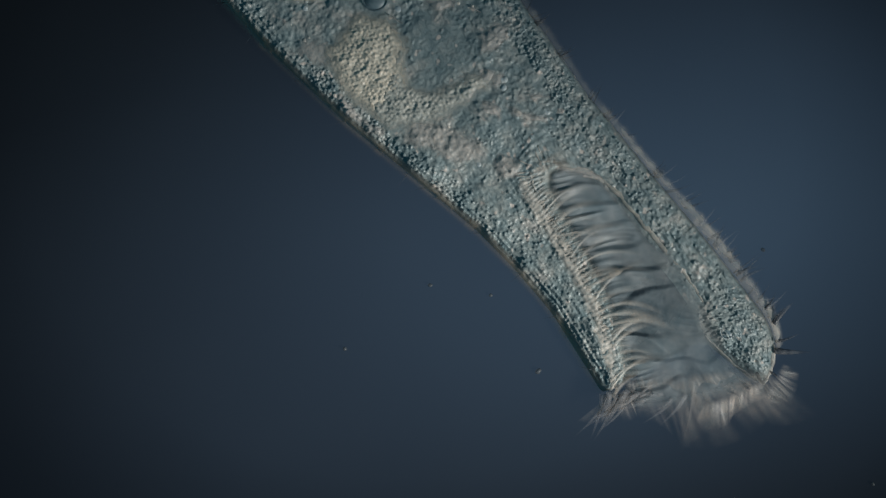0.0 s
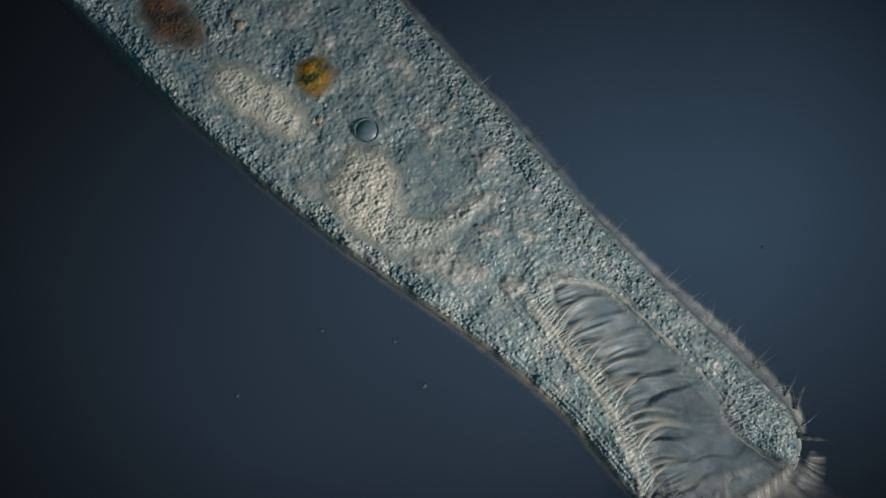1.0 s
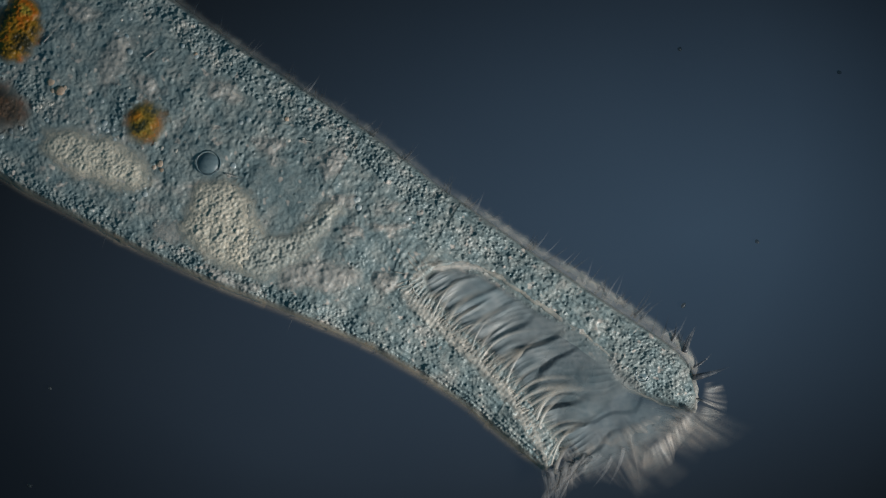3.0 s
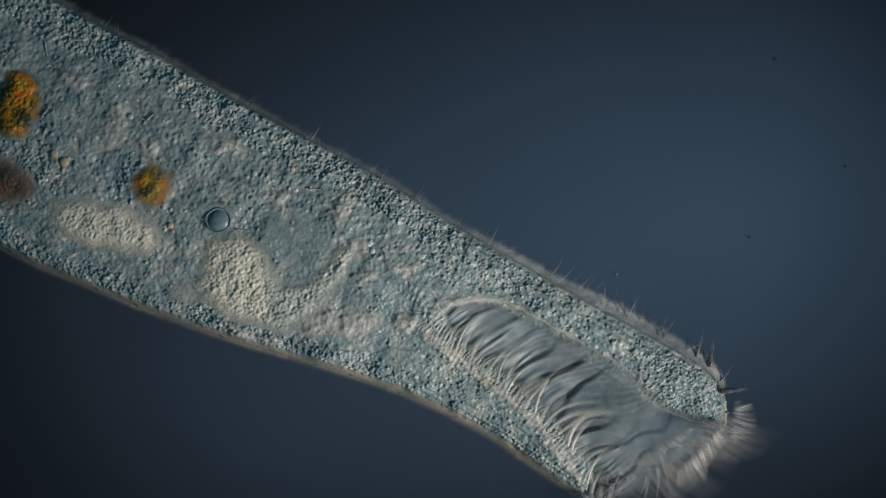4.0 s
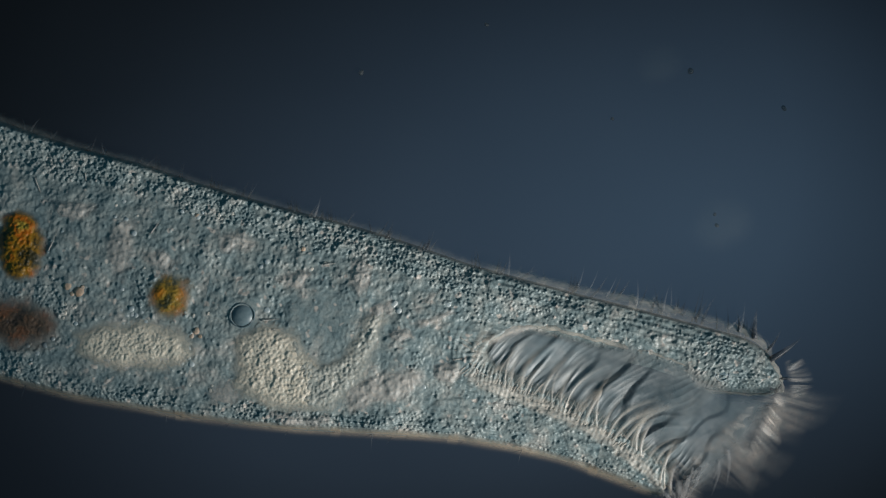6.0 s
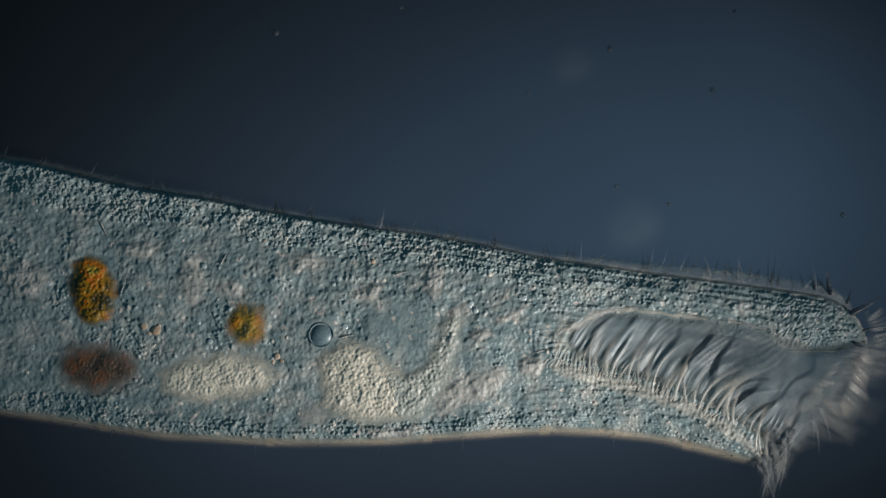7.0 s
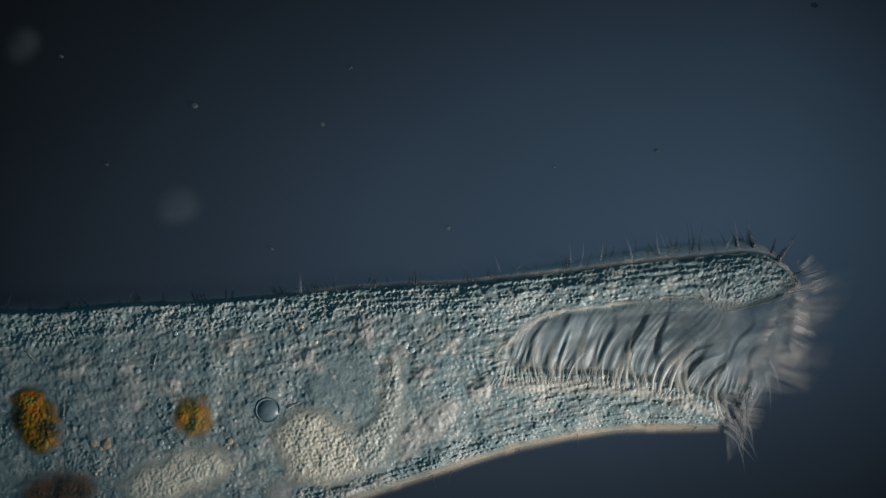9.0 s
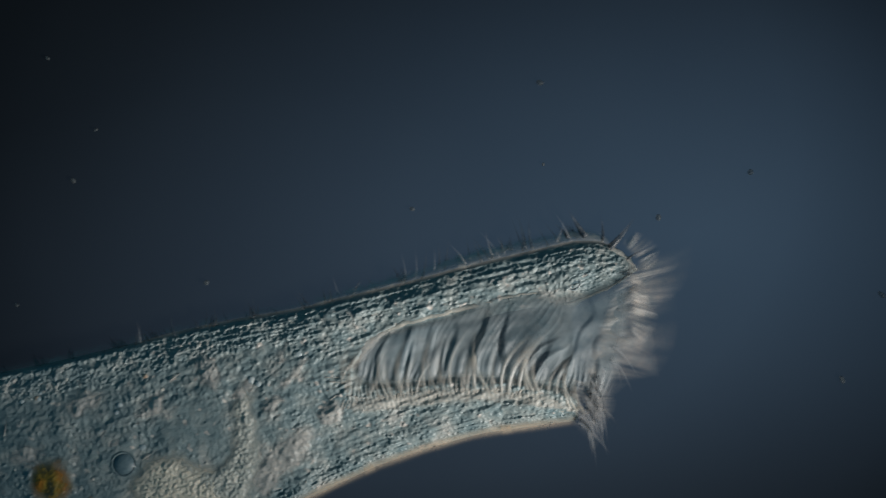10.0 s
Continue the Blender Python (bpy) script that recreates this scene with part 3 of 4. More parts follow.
dome("contractile_vacuole", 502, 568, 21, M_CLEAR, "round clear vacuole", tall=0.34, rings=16, turn=44, flat=2.4)


def ring(name, x, y, r, wall, material, label):
    """A raised round wall about a vesicle."""
    s0, n0 = sn(x, y)
    seg, c = home(s0)
    zb = float(at_raster(CALM_TOP, np.array(s0), np.array(n0))) + 2.0
    turn = np.linspace(0, 2 * math.pi, 49)
    v, f = tube([((s0 - c + r * math.cos(a)) / 1000, -(n0 + r * math.sin(a)) / 1000, zb / 1000) for a in turn], [wall / 1000] * 49, sides=8)
    return part(name, mesh_of(name, v, f, material), seg, label)


for x, y, r in ((421, 600, 7), (413, 610, 5), (428, 610, 5), (188, 531, 9), (208, 541, 10), (214, 533, 5), (196, 545, 5), (410, 395, 5), (603, 444, 5)):
    dome("granule", x, y, r, M_ROSE, "rosy granule", rings=5, turn=10)


def vesicles():
    """Single vesicles that stand out in the inner plasm."""
    rng = random.Random(12)
    for _ in range(46):
        x, y = rng.uniform(-250, 900), rng.uniform(280, 740)
        s, n = sn(x, y)
        i, j = int((s + 700) / STEP), int((n + 272) / STEP)
        if D_OUT[i, j] < 60 or D_CAV[i, j] > -60:
            continue
        dome("vesicle", x, y, rng.choice((3.5, 4.0, 4.5, 5.0, 6.5)), M_VESICLE, "", tall=0.32, rings=4, turn=10)


vesicles()
M_CREAM = tissue("cream_granule", [(0.3, (0.50, 0.48, 0.43)), (0.7, (0.74, 0.66, 0.58))], scale=50.0, rough=0.35, bump=0.1)


def cream_granules():
    """Bright single grains scattered in loose drifts through the plasm."""
    rng = random.Random(33)
    for _ in range(18):
        x, y = rng.uniform(-200, 900), rng.uniform(300, 730)
        for _ in range(rng.randint(2, 6)):
            a, b = x + rng.gauss(0, 16), y + rng.gauss(0, 12)
            s, n = sn(a, b)
            i, j = int((s + 700) / STEP), int((n + 272) / STEP)
            if D_OUT[i, j] < 22 or D_CAV[i, j] > -40 or D_CLR[i, j] > -4:
                continue
            dome("granule", a, b, rng.uniform(2.6, 4.6), M_CREAM, "pale cream granule", tall=0.45, rings=4, turn=9)


cream_granules()

# knots of larger vesicles
KNOTS = ("265,405 272,415 284,408 292,420 278,428 300,432 268,438 285,570 295,580 303,567 312,578 322,572 290,592 330,588 388,372 395,383 383,388 404,378 412,397 "
         "420,388 766,520 772,532 760,540 742,548 748,560 780,545 402,640 410,650 398,660 415,660 205,598 195,605 165,628 152,640 138,655 128,668 40,285 48,296 60,270 640,420 665,440 540,470 530,480")
for k, q in enumerate(KNOTS.split()):
    x, y = (float(w) for w in q.split(","))
    dome("vesicle", x, y, (4.5, 6.0, 5.0, 3.8)[k % 4], M_VESICLE, "", tall=0.5, rings=5, turn=12)


dome("vesicle", 1366, 622, 13, M_CLEAR, "round clear vesicle near the tip", tall=0.3, rings=10, turn=30, flat=2.4)
ring("vesicle_wall", 1366, 622, 13, 0.9, M_VESICLE, "thin pale wall of the vesicle")
ring("vacuole_wall", 502, 568, 21.5, 0.9, M_CLEAR, "thin clear wall of the vacuole")


# ---- the mouth field: its comb of beating membranelles ----
SWAY = []                         # part, resting pose, swing in degrees, beat in seconds, phase
AIM = [(-25, 40), (-45, 62), (-42, 68), (-45, 78), (-52, 88), (-60, 92), (-62, 96), (-64, 100), (-64, 104), (-66, 110), (-70, 108), (-74, 100), (-72, 88)]


def membranelles():
    """Curled ribbons, rooted side by side along the band, that lean on one another in waves."""
    rng = random.Random(5)
    p = np.array(ROOTS)
    run = np.r_[0, np.cumsum(np.hypot(*np.diff(p, axis=0).T))]
    count = 34
    W, V = np.meshgrid(np.linspace(0, 1, 20), np.linspace(-1, 1, 11), indexing="ij")
    idx = np.arange(W.size).reshape(W.shape)
    faces = np.stack([idx[:-1, :-1], idx[1:, :-1], idx[1:, 1:], idx[:-1, 1:]], -1).reshape(-1, 4).tolist()
    for k in range(count):
        q = run[-1] * (k + rng.uniform(-0.3, 0.3)) / (count - 1)
        s, n = np.interp(q, run, p[:, 0]), np.interp(q, run, p[:, 1])
        bunch = math.sin(k * 2 * math.pi / 5.7 + 0.8 * math.sin(k * 0.9))
        aim = np.interp(q, run, [a for a, _ in AIM]) - math.degrees(LEAN) + 15 * bunch + rng.uniform(-4, 4)
        long = np.interp(q, run, [b for _, b in AIM]) * rng.uniform(0.62, 1.12)
        seg, c = home(s)
        wide = rng.uniform(5.0, 11.0)
        bend = 0.20 + 0.10 * math.sin(k * 2 * math.pi / 5.7 + 1.2) + rng.uniform(-0.05, 0.05)
        x = -12 + (long + 12) * W
        y = -bend * long * np.clip(x / long, 0, 1) ** 2 + 0.09 * long * np.sin(math.pi * W) + V * wide * (0.45 + 0.9 * W - 0.55 * W ** 2)
        crest = rng.uniform(2.2, 4.6) * np.minimum(1, 0.35 + 2.5 * W) * (1 - 0.75 * W ** 1.5)
        z = 2.0 * smooth(W * 3) + crest * (1 - np.abs(V) ** 1.6) - 4.0 * W ** 2 - 10 * smooth((s - 1090) / 130) * (np.clip((n - 0.8 * x - 40) / 100, -0.35, 1.0))
        thin = rng.uniform(0.3, 0.7) * (1 + 0.35 * float(smooth((s - 1130) / 80))) * np.minimum(1, 0.5 + 2.5 * W) * (1 - W) ** 1.1 * (1 - V ** 2) ** 0.9
        v = np.stack([x, y, z], -1).reshape(-1, 3) / 1000
        ob = part("membranelle", mesh_of("membranelle", v.tolist(), faces, M_BLADE, thin.ravel()), seg)
        rest = pose((s - c) / 1000, -n / 1000, 0.0505, 0, 0, -aim)
        ob.matrix_basis = rest
        SWAY.append((ob, rest, 6.5, 0.5, -k / 5.7))


membranelles()


def root_fibres():
    """Fine strands that cross the rooted edge of the mouth field, fanned out at its closed end."""
    rng = random.Random(8)
    p = np.array(ROOTS)
    run = np.r_[0, np.cumsum(np.hypot(*np.diff(p, axis=0).T))]
    q = 38.0
    while q < run[-1] - 4:
        s, n = np.interp(q, run, p[:, 0]), np.interp(q, run, p[:, 1])
        s1, n1 = np.interp(q + 12, run, p[:, 0]), np.interp(q + 12, run, p[:, 1])
        side = math.degrees(math.atan2(n1 - n, s1 - s)) - 90 + rng.uniform(-9, 9) + 12
        fan = float(smooth((1000 - s) / 60))
        back, long = rng.uniform(6, 18) + 16 * fan, rng.uniform(22, 50)
        a, b = s - back * math.cos(math.radians(side)), n - back * math.sin(math.radians(side))
        z = float(at_raster(CALM_TOP, np.array(s), np.array(n))) + 3.2
        thread(a, b, z, side, long + 0.5 * back, rng.uniform(-0.1, 0.35), rng.uniform(0.9, 1.6), M_FIBRE, "root_fibre", flat=1.3)
        q += rng.uniform(4.5, 9.5)


def ridge(name, line, material, r, lift, label, teeth=0.0):
    """A raised lip that runs along a line of the plan."""
    p = np.array(sns(line))
    run = np.r_[0, np.cumsum(np.hypot(*np.diff(p, axis=0).T))]
    q = np.linspace(0, run[-1], max(8, int(run[-1] / (2.2 if teeth else 7))))
    s, n = np.interp(q, run, p[:, 0]), np.interp(q, run, p[:, 1])
    seg, c = home(s.mean())
    rng = random.Random(len(line))
    z = at_raster(CALM_TOP, s, n) + lift
    path = [((a - c) / 1000, -(b + rng.uniform(-1.5, 1.5)) / 1000, d / 1000) for a, b, d in zip(s, n, z)]
    rad = [r / 1000 * rng.uniform(0.75, 1.2) * math.sin(math.pi * min(1, 0.08 + i / len(q))) ** 0.3 for i in range(len(q))]
    if teeth:
        rad = [r / 1000 * (0.85 + 0.2 * math.sin(x * 2 * math.pi / teeth + 0.8 * math.sin(x / 17))) for x in q]
    v, f = tube(path, rad, sides=8)
    return part(name, mesh_of(name, v, f, material), seg, label)


M_LIP = tissue("lip", [(0.3, (0.50, 0.47, 0.42)), (0.7, (0.78, 0.69, 0.59))], scale=40.0, bump=0.3, alpha=0.5)
M_BAND = tissue("adoral_band", [(0.3, (0.50, 0.48, 0.44)), (0.7, (0.74, 0.67, 0.60))], scale=40.0, bump=0.3, alpha=0.7)
ridge("mouth_lip", "938,600 950,584 975,570 1010,558 1060,560 1100,567 1150,577 1196,588 1240,595 1290,608 1325,628", M_LIP, 5.5, -3.2, "warm pale lip along the mouth field")
ridge("adoral_band", "908,622 916,634 934,648 965,661 1000,672 1050,688 1100,708 1150,730 1200,760 1250,796 1286,836", M_BAND, 2.0, 0.2, "pale toothed band from which the membranelles rise", teeth=9.0)
ridge("mouth_lip", "1340,652 1380,657 1420,657 1455,653 1478,647", M_LIP, 2.0, 0.5, "warm pale lip along the mouth field")
ridge("front_rim", "1446,584 1462,606 1474,630 1480,648", M_BAND, 6.5, 0.8, "thick pale front rim")


# ---- veils, cirri and cilia ----
def veil(seed, a0, a1, out, turn, z0, strength, label="thin pale undulating veil"):
    """A thin folded sheet that hangs out of the front opening."""
    rng = np.random.default_rng(seed)
    s0, n0 = sn(*a0)
    s1, n1 = sn(*a1)
    seg, c = SEGMENTS[-1], CENTRES[-1]
    A, B = np.meshgrid(np.linspace(0, 1, 110), np.linspace(0, 1, 30), indexing="ij")
    dirn = turn - math.degrees(LEAN)
    ph = rng.uniform(0, 6, 4)
    fan = np.radians(dirn + 26 * (A - 0.5) + 10 * np.sin(3 * A * 3.1 + ph[0]))
    reach = out * (0.75 + 0.25 * np.sin(A * 5 + ph[1])) * B
    S = s0 + (s1 - s0) * A + reach * np.cos(fan)
    N = n0 + (n1 - n0) * A + reach * np.sin(fan)
    Z = z0 + 5 * np.sin(A * 12 + 2.5 * B + ph[2]) * (0.1 + B) + 3.5 * np.sin(A * 29 + 4 * B + ph[3]) * B - 18 * B - np.clip(0.22 * (N - 110), -14, 20)
    v = np.stack([(S - c) / 1000, -N / 1000, Z / 1000], -1).reshape(-1, 3)
    idx = np.arange(A.size).reshape(A.shape)
    q = np.stack([idx[:-1, :-1], idx[:-1, 1:], idx[1:, 1:], idx[1:, :-1]], -1).reshape(-1, 4)
    wisp = np.clip(0.70 + 0.4 * np.sin(A * 17 + 3 * B + ph[0]) * np.sin(A * 9 + ph[1]) + 0.25 * np.sin(A * 43 + 4 * B + ph[2]) + 0.22 * np.sin(A * 97 + 7 * B + ph[3]), 0.08, 1.25)
    t = strength * (1 - B) ** 0.85 * smooth(A * 7) * smooth((1 - A) * 7) * smooth(B * 2.4) * wisp
    ob = part("veil", mesh_of("veil", v.tolist(), q.tolist(), M_VEIL, t.ravel()), seg, label)
    SWAY.append((ob, pose(0, 0, 0), 2.5, 0.8, seed * 0.37))
    return ob


veil(1, (1440, 640), (1262, 812), 150, 32, 36, 0.42)
veil(2, (1385, 680), (1285, 806), 150, 66, 39, 0.34)
veil(3, (1456, 628), (1360, 724), 110, 15, 42, 0.9)
veil(5, (1470, 632), (1418, 744), 62, 55, 46, 0.85)
veil(4, (1330, 780), (1285, 838), 90, 80, 42, 0.45)
veil(7, (1474, 596), (1486, 662), 58, 0, 40, 0.8)
veil(8, (1306, 800), (1262, 856), 66, 46, 42, 0.5)
veil(9, (1466, 622), (1372, 770), 130, 26, 40, 0.45)
veil(6, (1296, 770), (1258, 836), 84, 58, 44, 0.5)


def thread(s, n, z, aim, long, bend, r, material, name, sway=0.0, phase=0.0, flat=1.0):
    seg, c = home(s)
    path = [(long * w / 1000, bend * long * (w * w - 0.3 * w ** 3) / 1000, -4 * w / 1000) for w in np.linspace(0, 1, 10)]
    v, f = tube(path, [r / 1000 * (1 - 0.9 * w ** 1.4) for w in np.linspace(0, 1, 10)], flat=flat, sides=6)
    thin = np.repeat((1 - np.linspace(0, 1, 10)) ** 1.2, 6)
    ob = part(name, mesh_of(name, v, f, material, thin), seg)
    rest = pose((s - c) / 1000, -n / 1000, z / 1000, 0, 0, -aim)
    ob.matrix_basis = rest
    if sway:
        SWAY.append((ob, rest, sway, 0.6, phase))
    return ob


def fringe_threads():
    rng = random.Random(21)
    # single cirri and tufts along the back, thicker towards the head
    s = -560.0
    while s < 1440:
        n = float(rim(SKIN, s))
        tuft, lean = rng.random() < 0.45, rng.uniform(-30, 40)
        for k in range(rng.randint(2, 4) if tuft else 1):
            grow = 0.55 + 0.4 * smooth((s - 300) / 700) + 0.35 * smooth((s - 1150) / 200)
            thread(s + rng.uniform(-12, 12), n + rng.uniform(2, 12), rng.uniform(14, 34), -90 + lean + rng.uniform(-16, 16), rng.uniform(22, 54) * grow + 8, rng.uniform(-0.5, 0.5),
                   rng.uniform(1.0, 2.2) * (1 + 0.35 * float(smooth((s - 1050) / 200))), M_HAIR if rng.random() < 0.82 else M_WISP, "cilium", 9.0 if rng.random() < 0.5 else 0.0, rng.random(), flat=1.2)
        s += rng.uniform(9, 30) if s > 1080 else rng.uniform(14, 60) if s > 500 else rng.uniform(40, 110)
    # dark tufts along the back
    s = -420.0
    while s < 1400:
        n, lean = float(rim(SKIN, s)), rng.uniform(-10, 45)
        for k in range(rng.randint(4, 7)):
            thread(s + 3.5 * k + rng.uniform(-2, 2), n + rng.uniform(2, 6), rng.uniform(16, 28), -95 + lean + rng.uniform(-14, 14), rng.uniform(20, 38), rng.uniform(0.1, 0.7), rng.uniform(1.2, 2.2), M_HAIR, "cilium", 7.0, rng.random(), flat=1.3)
        s += rng.uniform(60, 150) if s < 1000 else rng.uniform(110, 190)
    # sparse cilia along the belly
    s = -500.0
    while s < 1300:
        thread(s, float(rim(LOWER, s)) - 4, rng.uniform(14, 30), 90 + rng.uniform(-10, 60), rng.uniform(20, 42), rng.uniform(-0.2, 0.3), rng.uniform(0.9, 1.5), M_HAIR, "cilium", 6.0, rng.random())
        s += rng.uniform(35, 120)
    # stout cirri of the front
    for x, y, aim, long, r in ((1421, 556, -96, 72, 4.2), (1452, 592, -22, 92, 4.6), (1444, 578, -45, 62, 2.4), (1470, 625, -10, 54, 2.0), (1392, 546, -80, 46, 2.2)):
        a, b = sn(x, y)
        thread(a, b, 30, aim - 9.8, 0.8 * long, rng.uniform(-0.7, 0.7), 1.3 * r, M_CIRRUS, "cirrus", 8.0, rng.random())
    # brushes at the lower corner of the mouth, and wisps all along its opening
    for k in range(30):
        a, b = sn(1272 + 2.3 * k + rng.uniform(-4, 4), 852 - 2.2 * k + rng.uniform(-4, 4))
        dark = k % 7 == 1
        thread(a, b, rng.uniform(30, 46), 36 + 1.9 * k + rng.uniform(-12, 12), rng.uniform(38, 88), -0.75 + rng.uniform(-0.35, 0.5), rng.uniform(1.4, 2.6) if dark else rng.uniform(1.5, 3.4),
               M_HAIR if dark else M_WISP, "oral_cilium", 8.0, k / 30, flat=1.5)
    for k in range(14):
        w = k / 13
        a, b = sn(1462 - 150 * w + rng.uniform(-12, 12), 652 + 178 * w + rng.uniform(-12, 12))
        swirl = 0.9 * math.sin(5 * w + 0.6) + rng.uniform(-0.25, 0.25)
        thread(a, b, rng.uniform(34, 52), 20 + 38 * w - 25 * swirl + rng.uniform(-10, 10), rng.uniform(40, 85), 1.5 * swirl, rng.uniform(1.4, 2.6), M_WISP, "oral_cilium", 9.0, k / 12, flat=1.6)


fringe_threads()
root_fibres()

# a few stiff fibres under the skin
for x0, y0, x1, y1 in ((118, 342, 140, 398), (206, 328, 210, 362), (536, 575, 580, 571), (555, 590, 600, 588), (330, 430, 352, 400), (640, 470, 690, 462), (150, 470, 168, 430)):
    (a, b), (c, d) = sn(x0, y0), sn(x1, y1)
    thread(a, b, float(at_raster(CALM_TOP, np.array(a), np.array(b))) + 2, math.degrees(math.atan2(d - b, c - a)), math.hypot(c - a, d - b), 0.08, 1.5, M_PALE, "fibre")


def pellicle(points, sign, i, wide, strength):
    """The thin clear skin that stands out past the granules on one side of a body length."""
    a, b, c = CUTS[i], CUTS[i + 1], CENTRES[i]
    s = np.arange(max(a - 9, -660), min(b + 9, 1470 if sign < 0 else 1334) + 1, 3.0)
    n = rim(points, s)
    w = np.linspace(0, 1, 12)
    S, W = np.repeat(s[:, None], 12, 1), np.repeat(w[None], len(s), 0)
    inset = rim(UPPER, s)[:, None] - n[:, None] if sign < 0 else 0.0
    deep = 13 if sign > 0 else 34
    frayed = 1.5 * np.sin(s / 37.0) + 1.3 * np.sin(s / 13.0 + 1) + (1.6 * np.sin(s / 5.1 + 2 * np.sin(s / 23.0)) + 1.2 * np.sin(s / 3.3)) * (sign < 0)
    inside = deep - (deep + wide + frayed)[:, None] * W
    N = n[:, None] - sign * inside
    Z = np.where(inside > 0, at_raster(SMOOTH_TOP, S, N) + 3, (20 + 1.1 * inside) if sign > 0 else (14 + 0.55 * inside))
    if sign < 0:
        over = smooth((inside - inset) / 10)
        Z = over * (at_raster(SMOOTH_TOP, S, N) + 3) + (1 - over) * (2 + 40 * np.clip((inside + wide) / (wide + inset + 10), 0, 1) ** 0.5)
    v = np.stack([(S - c) / 1000, -N / 1000, Z / 1000], -1).reshape(-1, 3)
    idx = np.arange(S.size).reshape(S.shape)
    q = np.stack([idx[:-1, :-1], idx[:-1, 1:], idx[1:, 1:], idx[1:, :-1]], -1).reshape(-1, 4)
    if sign > 0:
        t = np.exp(-((inside - 1.5) / np.where(inside > 1.5, 7.5, 0.42 * wide)) ** 2) * smooth((1334 - S) / 40)
    else:
        fore = smooth((S - 850) / 250)
        t = (0.16 + 0.27 * fore) * smooth((inset + 5 - inside) / 7) + (0.18 + 0.36 * fore) * np.exp(-((inside + 5) / 6.5) ** 2)
        t *= smooth((1470 - S) / 40)
    patchy = 0.85 + 0.15 * np.sin(S / 31.0) + (0.13 * np.sin(S / 7.3 + 0.12 * inside + 1.7 * np.sin(S / 41.0)) if sign < 0 else 0)
    t = strength * t * smooth((1 - W) * 3) * np.clip(patchy, 0.2, 1.2)
    part("pellicle", mesh_of("pellicle", v.tolist(), q.tolist(), M_FRINGE if sign > 0 else M_RIM, t.ravel()), SEGMENTS[i], "thin clear skin")


for i in range(len(CENTRES)):
    pellicle(SKIN, -1, i, 16, 0.9)
    pellicle(LOWER, 1, i, 17, 0.58)


# ---- debris in the water ----
def on_slide(x, y, z=0.0):
    """A place over the slide under a point of the field, as seen from the microscope."""
    k = (4.1 - z) / 4.0
    return 0.784 + (x - 784) / 1000 * k, 0.441 + (441 - y) / 1000 * k


def speck(r, long, seed):
    bm = bmesh.new()
    bmesh.ops.create_icosphere(bm, subdivisions=3, radius=r / 1000)
    for v in bm.verts:
        d = noise.noise(v.co * (700 / r) + Vector((seed, 0, 0)))
        v.co *= 1 + 0.35 * d
        v.co.x *= long
        v.co.z = max(v.co.z, -0.6 * r / 1000) + 0.6 * r / 1000
    bmesh.ops.scale(bm, vec=(0.62, 0.62, 0.62), verts=bm.verts)
    me = bpy.data.meshes.new("speck")
    bm.to_mesh(me)
    bm.free()
    me.polygons.foreach_set("use_smooth", np.ones(len(me.polygons), dtype=bool))
    me.materials.append(M_DEBRIS)
    return tagged(new("debris_speck", me), "tiny grey speck of debris lying on the slide", "debris", "specks in the water")


# faded disc that stands in for the blur of debris out of focus
def floc(r, seed):
    A, B = np.meshgrid(np.linspace(0, 2 * np.pi, 41)[:-1], np.linspace(0, 1, 14), indexing="ij")
    w = r * (1 + 0.07 * np.sin(2 * A + seed) + 0.04 * np.sin(3 * A + 2 * seed))
    v = np.stack([w * B * np.cos(A), w * B * np.sin(A), 5 + 7 * (1 - B ** 2)], -1).reshape(-1, 3) / 1000
    idx = np.arange(A.size).reshape(A.shape)
    nx = np.roll(idx, -1, axis=0)
    q = np.stack([idx[:, :-1], nx[:, :-1], nx[:, 1:], idx[:, 1:]], -1).reshape(-1, 4)[:, ::-1]
    t = (smooth((1 - B) * 1.3) * np.clip(0.85 + 0.2 * np.sin(2 * A + seed) * B, 0.2, 1)).ravel()
    return tagged(new("floc", mesh_of("floc", v.tolist(), q.tolist(), M_BLUR_DISC, t)), "faint pale translucent disc, the blur of debris out of focus", "floc", "flakes of slime")


